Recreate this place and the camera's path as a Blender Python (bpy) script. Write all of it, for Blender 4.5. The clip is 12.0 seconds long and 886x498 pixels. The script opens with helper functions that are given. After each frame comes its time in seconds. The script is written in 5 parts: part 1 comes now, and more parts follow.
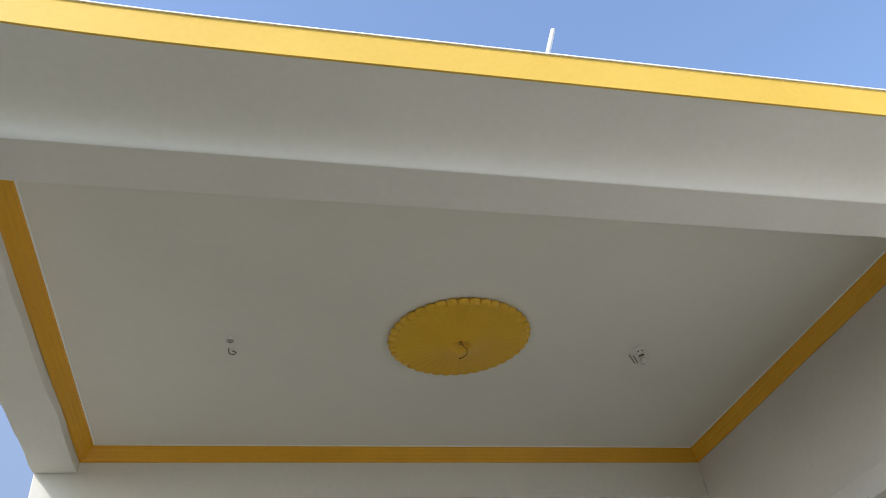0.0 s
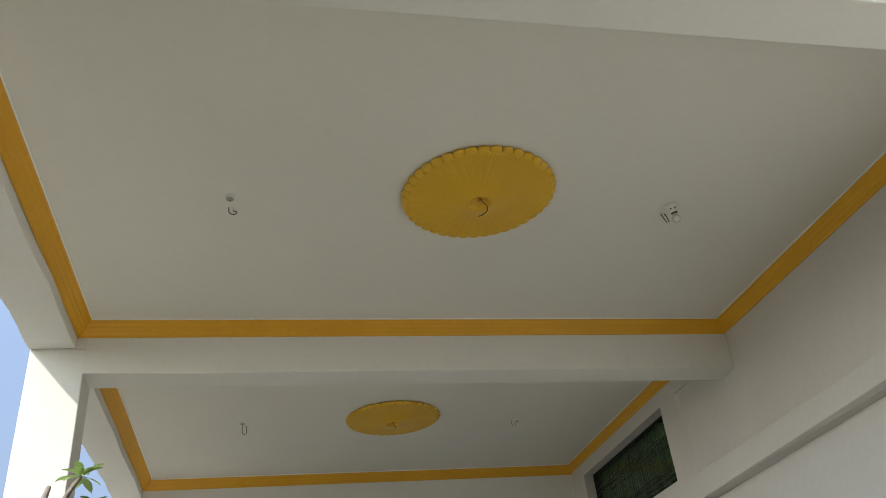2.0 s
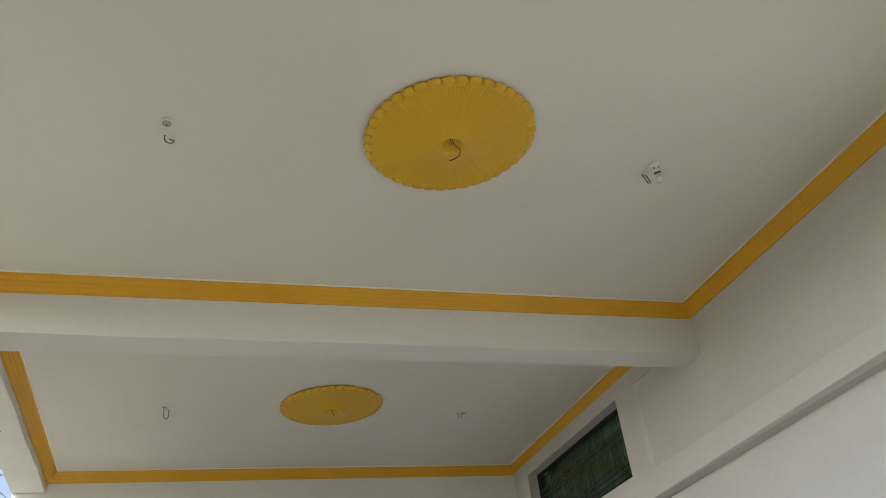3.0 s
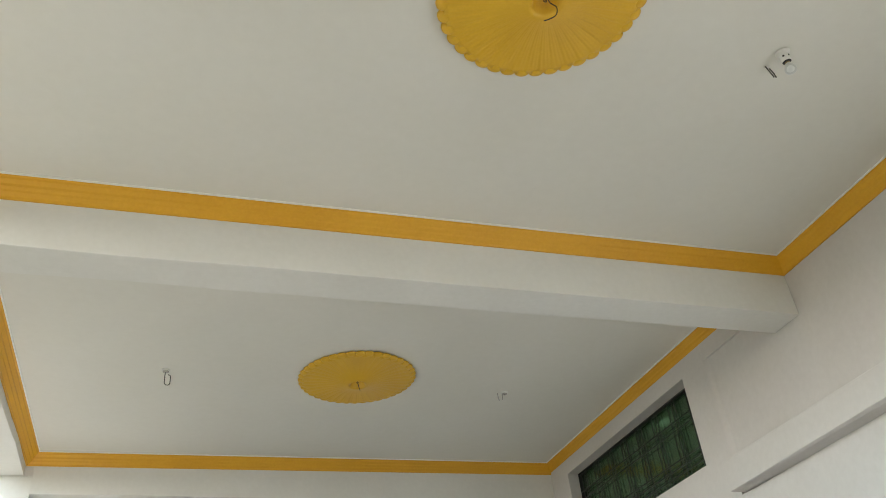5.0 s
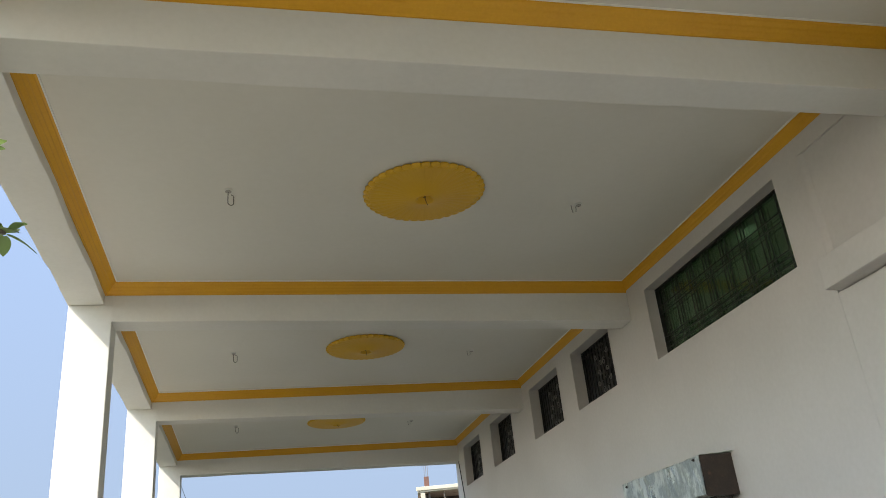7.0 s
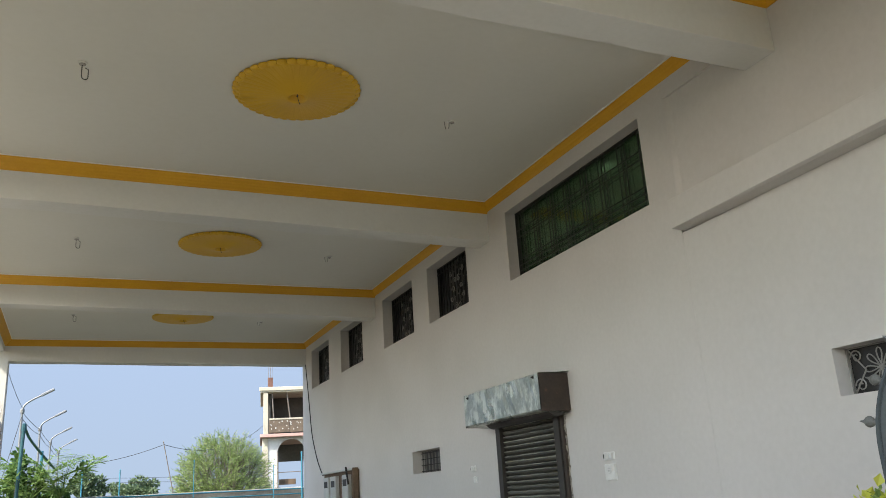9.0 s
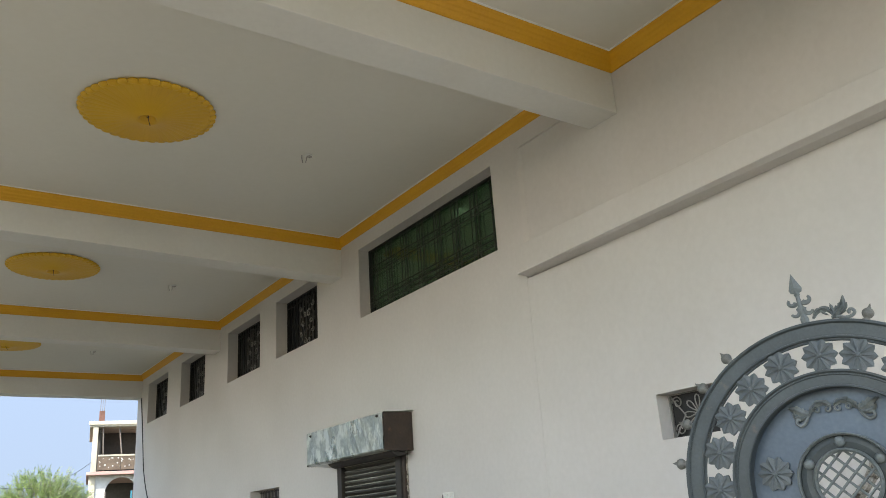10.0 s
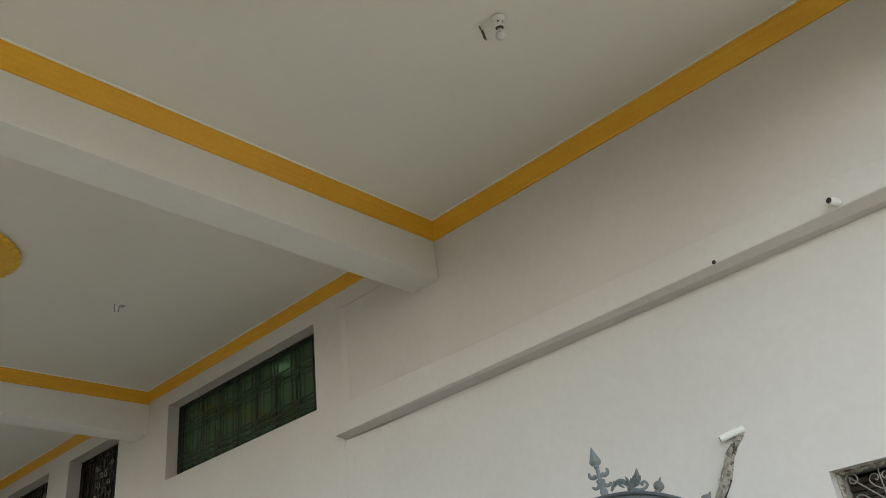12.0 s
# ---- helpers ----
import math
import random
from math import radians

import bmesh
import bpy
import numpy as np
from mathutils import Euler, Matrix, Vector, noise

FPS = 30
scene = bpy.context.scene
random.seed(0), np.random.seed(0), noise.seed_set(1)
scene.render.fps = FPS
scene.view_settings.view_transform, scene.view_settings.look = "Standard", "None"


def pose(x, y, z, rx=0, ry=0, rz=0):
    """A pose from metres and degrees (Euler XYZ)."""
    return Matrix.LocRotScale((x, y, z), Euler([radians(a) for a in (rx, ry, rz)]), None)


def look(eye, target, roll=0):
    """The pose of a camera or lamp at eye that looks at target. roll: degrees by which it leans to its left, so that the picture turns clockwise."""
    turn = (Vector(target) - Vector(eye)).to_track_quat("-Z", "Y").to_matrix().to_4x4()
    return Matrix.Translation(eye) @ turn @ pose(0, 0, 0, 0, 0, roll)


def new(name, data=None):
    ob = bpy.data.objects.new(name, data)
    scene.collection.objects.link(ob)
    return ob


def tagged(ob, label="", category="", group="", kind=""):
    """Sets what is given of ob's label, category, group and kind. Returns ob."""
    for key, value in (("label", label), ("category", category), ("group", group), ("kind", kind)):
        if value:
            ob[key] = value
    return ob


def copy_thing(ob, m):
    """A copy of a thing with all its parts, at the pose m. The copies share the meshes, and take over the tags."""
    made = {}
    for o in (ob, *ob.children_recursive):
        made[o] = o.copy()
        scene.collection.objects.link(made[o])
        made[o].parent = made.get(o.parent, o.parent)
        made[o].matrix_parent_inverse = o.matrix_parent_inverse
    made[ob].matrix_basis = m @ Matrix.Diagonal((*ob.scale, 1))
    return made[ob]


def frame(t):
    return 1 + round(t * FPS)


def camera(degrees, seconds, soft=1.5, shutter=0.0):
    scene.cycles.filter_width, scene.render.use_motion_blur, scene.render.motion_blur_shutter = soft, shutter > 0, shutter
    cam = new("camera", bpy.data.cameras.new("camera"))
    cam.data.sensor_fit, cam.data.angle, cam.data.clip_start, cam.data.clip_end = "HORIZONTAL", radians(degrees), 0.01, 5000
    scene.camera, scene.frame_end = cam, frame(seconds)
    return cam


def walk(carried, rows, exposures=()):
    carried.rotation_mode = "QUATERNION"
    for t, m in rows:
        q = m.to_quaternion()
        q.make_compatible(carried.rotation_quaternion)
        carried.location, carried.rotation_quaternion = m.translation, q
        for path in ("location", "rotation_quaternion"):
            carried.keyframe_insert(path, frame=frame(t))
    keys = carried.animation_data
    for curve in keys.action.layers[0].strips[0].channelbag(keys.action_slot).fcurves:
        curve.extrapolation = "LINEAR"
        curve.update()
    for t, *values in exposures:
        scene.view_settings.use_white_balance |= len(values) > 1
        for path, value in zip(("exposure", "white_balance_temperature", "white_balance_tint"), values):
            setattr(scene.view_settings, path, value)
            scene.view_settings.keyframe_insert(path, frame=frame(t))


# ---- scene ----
cam = camera(57.5, 12.0, soft=0.9)
PATH = [
    (0, (0.043, 0.062, 1.541), (0.449, 1.59, 2.765), -6.1),
    (0.5, (0.061, 0.078, 1.548), (0.46, 1.657, 2.709), -5.9),
    (1, (0.032, 0.183, 1.526), (0.449, 1.793, 2.637), -6.1),
    (1.5, (0.023, 0.378, 1.501), (0.444, 2.019, 2.565), -6.3),
    (2, (0.048, 0.718, 1.523), (0.459, 2.378, 2.56), -6.4),
    (2.5, (0.017, 1.116, 1.481), (0.489, 2.763, 2.514), -6.2),
    (3, (-0.027, 1.517, 1.488), (0.552, 3.114, 2.543), -7.3),
    (5, (-0.097, 2.927, 1.485), (0.483, 4.482, 2.601), -6.3),
    (5.5, (-0.041, 3.199, 1.464), (0.462, 4.822, 2.518), -6.8),
    (6, (0.026, 3.389, 1.415), (0.493, 5.083, 2.369), -7.0),
    (6.5, (0.001, 3.444, 1.379), (0.441, 5.181, 2.267), -6.4),
    (8.5, (-0.058, 3.491, 1.343), (0.591, 5.285, 1.941), -3.8),
    (9, (-0.062, 3.5, 1.363), (0.722, 5.247, 1.941), -3.7),
    (9.5, (-0.033, 3.481, 1.351), (0.914, 5.134, 1.962), -3.6),
    (10, (-0.03, 3.457, 1.357), (1.055, 5.009, 2.0), -4.0),
    (10.5, (-0.015, 3.441, 1.354), (1.18, 4.895, 2.031), -4.2),
    (11, (-0.025, 3.412, 1.36), (1.276, 4.747, 2.085), -5.2),
    (11.5, (-0.032, 3.389, 1.374), (1.336, 4.602, 2.185), -6.8),
    (12, (-0.051, 3.376, 1.392), (1.285, 4.523, 2.34), -7.4),
]
EXPOSURES = [(0.0, 1.20, 6560, 12), (1.0, 1.20, 6850, 10), (2.0, 1.45, 6800, 10), (3.0, 1.75, 6750, 10), (5.0, 2.33, 6550, 10), (5.5, 1.80, 6750, 10), (6.5, 1.61, 6900, 10),
             (8.5, 1.53, 7000, 11), (9.5, 1.80, 7000, 11), (10.0, 1.86, 7000, 11), (11.0, 1.98, 6930, 11), (11.5, 1.84, 6900, 11), (12.0, 1.70, 6900, 10)]
walk(cam, [(t, look(eye, target, roll)) for t, eye, target, roll in PATH], EXPOSURES)

# ---- world, sun, exposure ----
SUN_TO = Vector((-0.80, -0.50, 0.90)).normalized()
SUN_EL, SUN_AZ = math.asin(SUN_TO.z), math.atan2(SUN_TO.x, SUN_TO.y)
world = bpy.data.worlds.new("sky")
scene.world = world
world.use_nodes = True
sky = world.node_tree.nodes.new("ShaderNodeTexSky")
sky.sky_type, sky.sun_disc = "NISHITA", False
sky.sun_elevation, sky.sun_rotation = SUN_EL, SUN_AZ
sky.altitude, sky.air_density, sky.dust_density, sky.ozone_density = 300, 1.0, 1.3, 2.0
# an even haze: the sky is nowhere brighter than this, and whitens towards the sun
wn, wl = world.node_tree.nodes, world.node_tree.links
way, dot, ease, glow, haze = (wn.new("ShaderNode" + k) for k in ("TexCoord", "VectorMath", "MapRange", "Mix", "Mix"))
dot.operation, dot.inputs[1].default_value = "DOT_PRODUCT", SUN_TO
wl.new(way.outputs["Generated"], dot.inputs[0])
ease.interpolation_type = "SMOOTHSTEP"
ease.inputs["From Min"].default_value, ease.inputs["From Max"].default_value = 0.12, 1.0
wl.new(dot.outputs["Value"], ease.inputs["Value"])
glow.data_type = haze.data_type = "RGBA"
glow.inputs[7].default_value = (10.0, 9.3, 8.6, 1)
# the haze is paler near the horizon and bluer higher up
split, height, blue = (wn.new("ShaderNode" + k) for k in ("SeparateXYZ", "MapRange", "Mix"))
wl.new(way.outputs["Generated"], split.inputs[0])
wl.new(split.outputs["Z"], height.inputs["Value"])
height.inputs["From Min"].default_value, height.inputs["From Max"].default_value = 0.0, 0.7
blue.data_type = "RGBA"
blue.inputs[6].default_value, blue.inputs[7].default_value = (0.98, 1.30, 1.78, 1), (1.02, 1.50, 2.55, 1)
wl.new(height.outputs[0], blue.inputs[0])
wl.new(blue.outputs[2], glow.inputs[6])
wl.new(ease.outputs[0], glow.inputs[0])
haze.blend_type, haze.inputs[0].default_value = "DARKEN", 1.0
wl.new(sky.outputs[0], haze.inputs[6])
wl.new(glow.outputs[2], haze.inputs[7])
wl.new(haze.outputs[2], wn["Background"].inputs[0])
world.node_tree.nodes["Background"].inputs[1].default_value = 0.15
sun = new("sun", bpy.data.lights.new("sun", "SUN"))
sun.data.energy, sun.data.angle, sun.data.color = 2.0, radians(0.6), (1.0, 0.96, 0.89)
sun.matrix_world = look(SUN_TO * 60, (0, 0, 0))


# ---- materials ----
def node_mat(name):
    m = bpy.data.materials.new(name)
    m.use_nodes = True
    return m, m.node_tree.nodes, m.node_tree.links, m.node_tree.nodes["Principled BSDF"]


def surface(name, dark, light, rough=0.7, metal=0.0, big=1.2, fine=60.0, bump=0.15, spread=0.35, stain=None, stain_at=0.62,
            stain_scale=3.0, vary=0.0, grain=(1, 1, 1), gloss_var=0.1, depth=0.004, stain_metal=None):
    """Two scales of colour variation, optional stains, fine relief. Coordinates are object space, in metres."""
    m, n, l, b = node_mat(name)
    co = n.new("ShaderNodeTexCoord")
    mp = n.new("ShaderNodeMapping")
    mp.inputs["Scale"].default_value = grain
    l.new(co.outputs["Object"], mp.inputs[0])
    a = n.new("ShaderNodeTexNoise")
    a.inputs["Scale"].default_value, a.inputs["Detail"].default_value = big, 5
    f = n.new("ShaderNodeTexNoise")
    f.inputs["Scale"].default_value, f.inputs["Detail"].default_value = fine, 4
    l.new(mp.outputs[0], a.inputs["Vector"])
    l.new(mp.outputs[0], f.inputs["Vector"])
    mix = n.new("ShaderNodeMix")
    mix.inputs[0].default_value = spread
    l.new(a.outputs[0], mix.inputs[2])
    l.new(f.outputs[0], mix.inputs[3])
    ramp = n.new("ShaderNodeValToRGB")
    ramp.color_ramp.elements[0].position, ramp.color_ramp.elements[1].position = 0.32, 0.68
    ramp.color_ramp.elements[0].color, ramp.color_ramp.elements[1].color = (*dark, 1), (*light, 1)
    l.new(mix.outputs[0], ramp.inputs[0])
    col = ramp.outputs[0]
    if vary:
        info, hsv, mul = n.new("ShaderNodeObjectInfo"), n.new("ShaderNodeHueSaturation"), n.new("ShaderNodeMapRange")
        mul.inputs["To Min"].default_value, mul.inputs["To Max"].default_value = 1 - vary, 1 + vary
        l.new(info.outputs["Random"], mul.inputs["Value"])
        l.new(mul.outputs[0], hsv.inputs["Value"])
        l.new(col, hsv.inputs["Color"])
        col = hsv.outputs[0]
    if stain:
        s = n.new("ShaderNodeTexNoise")
        s.inputs["Scale"].default_value, s.inputs["Detail"].default_value, s.inputs["Roughness"].default_value = stain_scale, 8, 0.65
        l.new(mp.outputs[0], s.inputs["Vector"])
        r2 = n.new("ShaderNodeValToRGB")
        r2.color_ramp.elements[0].position, r2.color_ramp.elements[1].position = stain_at, min(stain_at + 0.1, 1)
        l.new(s.outputs[0], r2.inputs[0])
        mc = n.new("ShaderNodeMix")
        mc.data_type = "RGBA"
        l.new(r2.outputs[0], mc.inputs[0])
        l.new(col, mc.inputs[6])
        mc.inputs[7].default_value = (*stain, 1)
        col = mc.outputs[2]
        if stain_metal is not None:
            mr = n.new("ShaderNodeMapRange")
            mr.inputs["To Min"].default_value, mr.inputs["To Max"].default_value = metal, stain_metal
            l.new(r2.outputs[0], mr.inputs["Value"])
            l.new(mr.outputs[0], b.inputs["Metallic"])
    l.new(col, b.inputs["Base Color"])
    rr = n.new("ShaderNodeMapRange")
    rr.inputs["To Min"].default_value, rr.inputs["To Max"].default_value = rough - gloss_var, min(1, rough + gloss_var)
    l.new(a.outputs[0], rr.inputs["Value"])
    l.new(rr.outputs[0], b.inputs["Roughness"])
    if stain_metal is None:
        b.inputs["Metallic"].default_value = metal
    if bump:
        bp = n.new("ShaderNodeBump")
        bp.inputs["Strength"].default_value, bp.inputs["Distance"].default_value = bump, depth
        l.new(mix.outputs[0], bp.inputs["Height"])
        l.new(bp.outputs[0], b.inputs["Normal"])
    return m


def glass(name, colour, rough=0.08, transmission=0.7):
    m, n, l, b = node_mat(name)
    no = n.new("ShaderNodeTexNoise")
    no.inputs["Scale"].default_value = 6
    bp = n.new("ShaderNodeBump")
    bp.inputs["Strength"].default_value, bp.inputs["Distance"].default_value = 0.08, 0.01
    l.new(no.outputs[0], bp.inputs["Height"])
    l.new(bp.outputs[0], b.inputs["Normal"])
    b.inputs["Base Color"].default_value = (*colour, 1)
    b.inputs["Roughness"].default_value, b.inputs["Transmission Weight"].default_value = rough, transmission
    return m


def leaf_mat(name, dark, light):
    m, n, l, b = node_mat(name)
    geo, ramp = n.new("ShaderNodeNewGeometry"), n.new("ShaderNodeValToRGB")
    ramp.color_ramp.elements[0].color, ramp.color_ramp.elements[1].color = (*dark, 1), (*light, 1)
    l.new(geo.outputs["Random Per Island"], ramp.inputs[0])
    l.new(ramp.outputs[0], b.inputs["Base Color"])
    b.inputs["Roughness"].default_value = 0.5
    tr, add = n.new("ShaderNodeBsdfTranslucent"), n.new("ShaderNodeMixShader")
    l.new(ramp.outputs[0], tr.inputs["Color"])
    add.inputs[0].default_value = 0.3
    l.new(b.outputs[0], add.inputs[1])
    l.new(tr.outputs[0], add.inputs[2])
    l.new(add.outputs[0], n["Material Output"].inputs["Surface"])
    return m


WHITE = surface("white_plaster", (0.71, 0.705, 0.665), (0.79, 0.785, 0.75), rough=0.85, big=0.8, fine=22, bump=0.13, depth=0.004, spread=0.3)
# WHITE greyed for the long wall alone, so it looks less strongly lit
WALL_DIMMED = surface("dimmed_wall_plaster", (0.568, 0.545, 0.520), (0.648, 0.624, 0.600), rough=0.85, big=0.7, fine=22, bump=0.13, depth=0.004, spread=0.3)
CEIL = surface("ceiling_paint", (0.70, 0.69, 0.63), (0.76, 0.75, 0.695), rough=0.9, big=0.55, fine=14, bump=0.2, depth=0.004, spread=0.25)
YELLOW = surface("yellow_enamel", (0.70, 0.345, 0.014), (0.79, 0.42, 0.022), rough=0.45, big=2.2, fine=45, bump=0.2, depth=0.003, spread=0.4)
FASCIA = surface("yellow_fascia_paint", (0.70, 0.45, 0.062), (0.77, 0.515, 0.092), rough=0.65, big=1.5, fine=30, bump=0.2, depth=0.004)
MEDAL = surface("yellow_gypsum", (0.67, 0.378, 0.017), (0.75, 0.452, 0.030), rough=0.4, big=3.0, fine=70, bump=0.3, depth=0.003)
FLOOR = surface("dusty_floor_stone", (0.085, 0.076, 0.058), (0.130, 0.116, 0.090), rough=0.5, big=1.5, fine=40, bump=0.1)
GROUND = surface("grassy_earth", (0.040, 0.046, 0.020), (0.078, 0.072, 0.038), rough=0.95, big=0.25, fine=9, bump=0.5, depth=0.03)
# kept pale to throw sunlight back up under the porch
BOUNCE_APRON = surface("pale_bounce_concrete", (0.33, 0.295, 0.23), (0.42, 0.38, 0.30), rough=0.9, big=0.7, fine=25, bump=0.3, depth=0.005, stain=(0.25, 0.21, 0.15), stain_at=0.62, stain_scale=1.5)
GATE = surface("grey_blue_gate_paint", (0.029, 0.039, 0.042), (0.064, 0.079, 0.083), rough=0.48, metal=0.1, big=5, fine=90, bump=0.35, stain=(0.105, 0.095, 0.078), stain_at=0.61, stain_scale=11)
GATE_PANEL = surface("blue_sheet_panel", (0.052, 0.078, 0.110), (0.098, 0.134, 0.175), rough=0.42, metal=0.15, big=3, fine=60, bump=0.25, stain=(0.115, 0.095, 0.075), stain_at=0.64, stain_scale=9)
GATE_GREY = surface("grey_cast_iron", (0.078, 0.094, 0.094), (0.185, 0.21, 0.21), rough=0.55, metal=0.1, big=14, fine=110, bump=0.5, stain=(0.035, 0.035, 0.03), stain_at=0.60, stain_scale=22)
GALV = surface("galvanised_sheet", (0.24, 0.265, 0.225), (0.46, 0.485, 0.43), rough=0.30, metal=0.7, big=2.4, fine=34, bump=0.6, depth=0.014, spread=0.42, stain=(0.60, 0.63, 0.56), stain_at=0.47, stain_scale=8, stain_metal=0.45, gloss_var=0.16, grain=(1, 1.2, 0.7))
RUST = surface("brown_end_plate", (0.028, 0.020, 0.016), (0.062, 0.042, 0.032), rough=0.65, metal=0.0, big=6, fine=50, bump=0.3, stain=(0.11, 0.055, 0.035), stain_at=0.58, stain_scale=8)
SHUTTER = surface("weathered_shutter_steel", (0.050, 0.048, 0.038), (0.16, 0.155, 0.13), rough=0.42, metal=0.45, big=4, fine=50, bump=0.3, vary=0.5, grain=(1, 0.4, 6))
# lighter colour stands in for light caught along the slat edges
LIP_LIT = surface("lit_edge_steel", (0.16, 0.155, 0.13), (0.52, 0.51, 0.45), rough=0.4, metal=0.3, big=7, fine=60, bump=0.2, vary=0.5, grain=(1, 0.5, 4))
RAIL = surface("dark_guide_steel", (0.022, 0.019, 0.017), (0.045, 0.039, 0.033), rough=0.6, metal=0.0, big=8, fine=60, bump=0.3, stain=(0.2, 0.19, 0.17), stain_at=0.68, stain_scale=10)
IRON = surface("black_grille_iron", (0.015, 0.015, 0.015), (0.035, 0.033, 0.03), rough=0.5, metal=0.2, big=9, fine=80, bump=0.2)
FLOWER = surface("blue_grey_cast_flower", (0.056, 0.069, 0.074), (0.115, 0.135, 0.143), rough=0.5, metal=0.1, big=12, fine=110, bump=0.4, stain=(0.22, 0.24, 0.24), stain_at=0.64, stain_scale=20)
BALL = surface("weathered_grey_finial", (0.085, 0.09, 0.082), (0.18, 0.183, 0.17), rough=0.65, big=16, fine=110, bump=0.6, stain=(0.05, 0.05, 0.045), stain_at=0.60, stain_scale=24)
IRON_MID = surface("dusty_grille_iron", (0.06, 0.06, 0.055), (0.14, 0.135, 0.125), rough=0.55, metal=0.2, big=20, fine=90, bump=0.3)
IRON_PALE = surface("pale_grille_iron", (0.20, 0.20, 0.19), (0.32, 0.31, 0.29), rough=0.6, metal=0.1, big=9, fine=80, bump=0.3)
GREEN_GLASS = glass("green_window_glass", (0.095, 0.205, 0.10), 0.14, 0.6)
DARK_GLASS = glass("smoked_window_glass", (0.012, 0.013, 0.012), 0.3, 0.3)
BULB = glass("frosted_bulb_glass", (0.72, 0.74, 0.72), 0.3, 0.25)
LIP_WHITE = surface("fresh_white_paint", (0.84, 0.84, 0.81), (0.91, 0.91, 0.89), rough=0.5, big=3, fine=40, bump=0.1)
PVC = surface("white_pvc", (0.66, 0.66, 0.63), (0.78, 0.78, 0.75), rough=0.4, big=5, fine=60, bump=0.1, stain=(0.45, 0.43, 0.38), stain_at=0.68, stain_scale=12)
BLACK = surface("black_rubber", (0.012, 0.012, 0.013), (0.03, 0.03, 0.03), rough=0.6, big=10, fine=80, bump=0.1)
BRASS = surface("dull_brass", (0.22, 0.16, 0.08), (0.35, 0.27, 0.14), rough=0.4, metal=0.9, big=12, fine=90, bump=0.1)
MORTAR = surface("rough_grey_mortar", (0.17, 0.15, 0.125), (0.52, 0.49, 0.43), rough=0.95, big=18, fine=70, bump=1.0, depth=0.03, stain=(0.07, 0.058, 0.046), stain_at=0.52, stain_scale=22)
WOOD = surface("brown_board", (0.10, 0.065, 0.04), (0.19, 0.13, 0.085), rough=0.7, big=4, fine=40, bump=0.3, grain=(1, 6, 1))
BOXGREY = surface("yellowed_grey_plastic", (0.30, 0.295, 0.27), (0.42, 0.41, 0.38), rough=0.5, big=8, fine=60, bump=0.1)
METER = surface("grey_meter_plastic", (0.42, 0.44, 0.43), (0.55, 0.57, 0.56), rough=0.5, big=5, fine=60, bump=0.1)
BARK = surface("grey_bark", (0.12, 0.10, 0.085), (0.27, 0.24, 0.21), rough=0.9, big=8, fine=45, bump=0.8, depth=0.01)
LAMP_STEEL = surface("street_lamp_steel", (0.22, 0.225, 0.225), (0.32, 0.33, 0.33), rough=0.45, metal=0.5, big=3, fine=40, bump=0.1)
BLUE = surface("turquoise_pipe_paint", (0.02, 0.17, 0.24), (0.05, 0.27, 0.36), rough=0.5, big=3, fine=40, bump=0.2)
TEAL = surface("dark_teal_pipe_paint", (0.012, 0.07, 0.085), (0.03, 0.12, 0.14), rough=0.5, big=3, fine=40, bump=0.2)
CREAM = surface("cream_render", (0.44, 0.40, 0.31), (0.60, 0.56, 0.46), rough=0.85, big=0.8, fine=9, bump=0.3, stain=(0.36, 0.31, 0.22), stain_at=0.64, stain_scale=1.2)
HOUSE_WHITE = surface("house_white_render", (0.50, 0.50, 0.48), (0.66, 0.66, 0.64), rough=0.85, big=0.8, fine=9, bump=0.3, stain=(0.45, 0.40, 0.32), stain_at=0.66, stain_scale=1.5)
PINK = surface("faded_pink_slab", (0.46, 0.28, 0.24), (0.60, 0.40, 0.36), rough=0.85, big=1.0, fine=9, bump=0.3)
# shade indoors is put into this plaster's dark base colour
ROOM_SHADE = surface("room_shade_plaster", (0.06, 0.057, 0.05), (0.11, 0.105, 0.095), rough=0.9, big=1.0, fine=9, bump=0.2)
BRICK = surface("red_brick", (0.12, 0.06, 0.045), (0.20, 0.105, 0.08), rough=0.9, big=6, fine=30, bump=0.4)
LATTICE = surface("brown_balcony_panel", (0.10, 0.075, 0.055), (0.19, 0.145, 0.105), rough=0.85, big=3, fine=20, bump=0.4)
SHED = surface("weathered_wall_top", (0.24, 0.21, 0.165), (0.42, 0.38, 0.31), rough=0.95, big=1.5, fine=14, bump=0.6, depth=0.02, stain=(0.13, 0.11, 0.085), stain_at=0.6, stain_scale=2.5)
LEAF_TREE = leaf_mat("acacia_leaf", (0.13, 0.21, 0.055), (0.38, 0.47, 0.17))
LEAF_FAR = leaf_mat("far_leaf", (0.10, 0.16, 0.08), (0.18, 0.25, 0.13))
LEAF_DEEP = leaf_mat("deep_green_leaf", (0.06, 0.14, 0.03), (0.17, 0.28, 0.08))
LEAF_PALM = leaf_mat("palm_leaf", (0.15, 0.27, 0.06), (0.34, 0.48, 0.16))
LEAF_GOLD = leaf_mat("golden_shrub_leaf", (0.50, 0.56, 0.07), (0.78, 0.80, 0.16))
LEAF_DULL = leaf_mat("bronze_shrub_leaf", (0.15, 0.18, 0.05), (0.30, 0.32, 0.10))


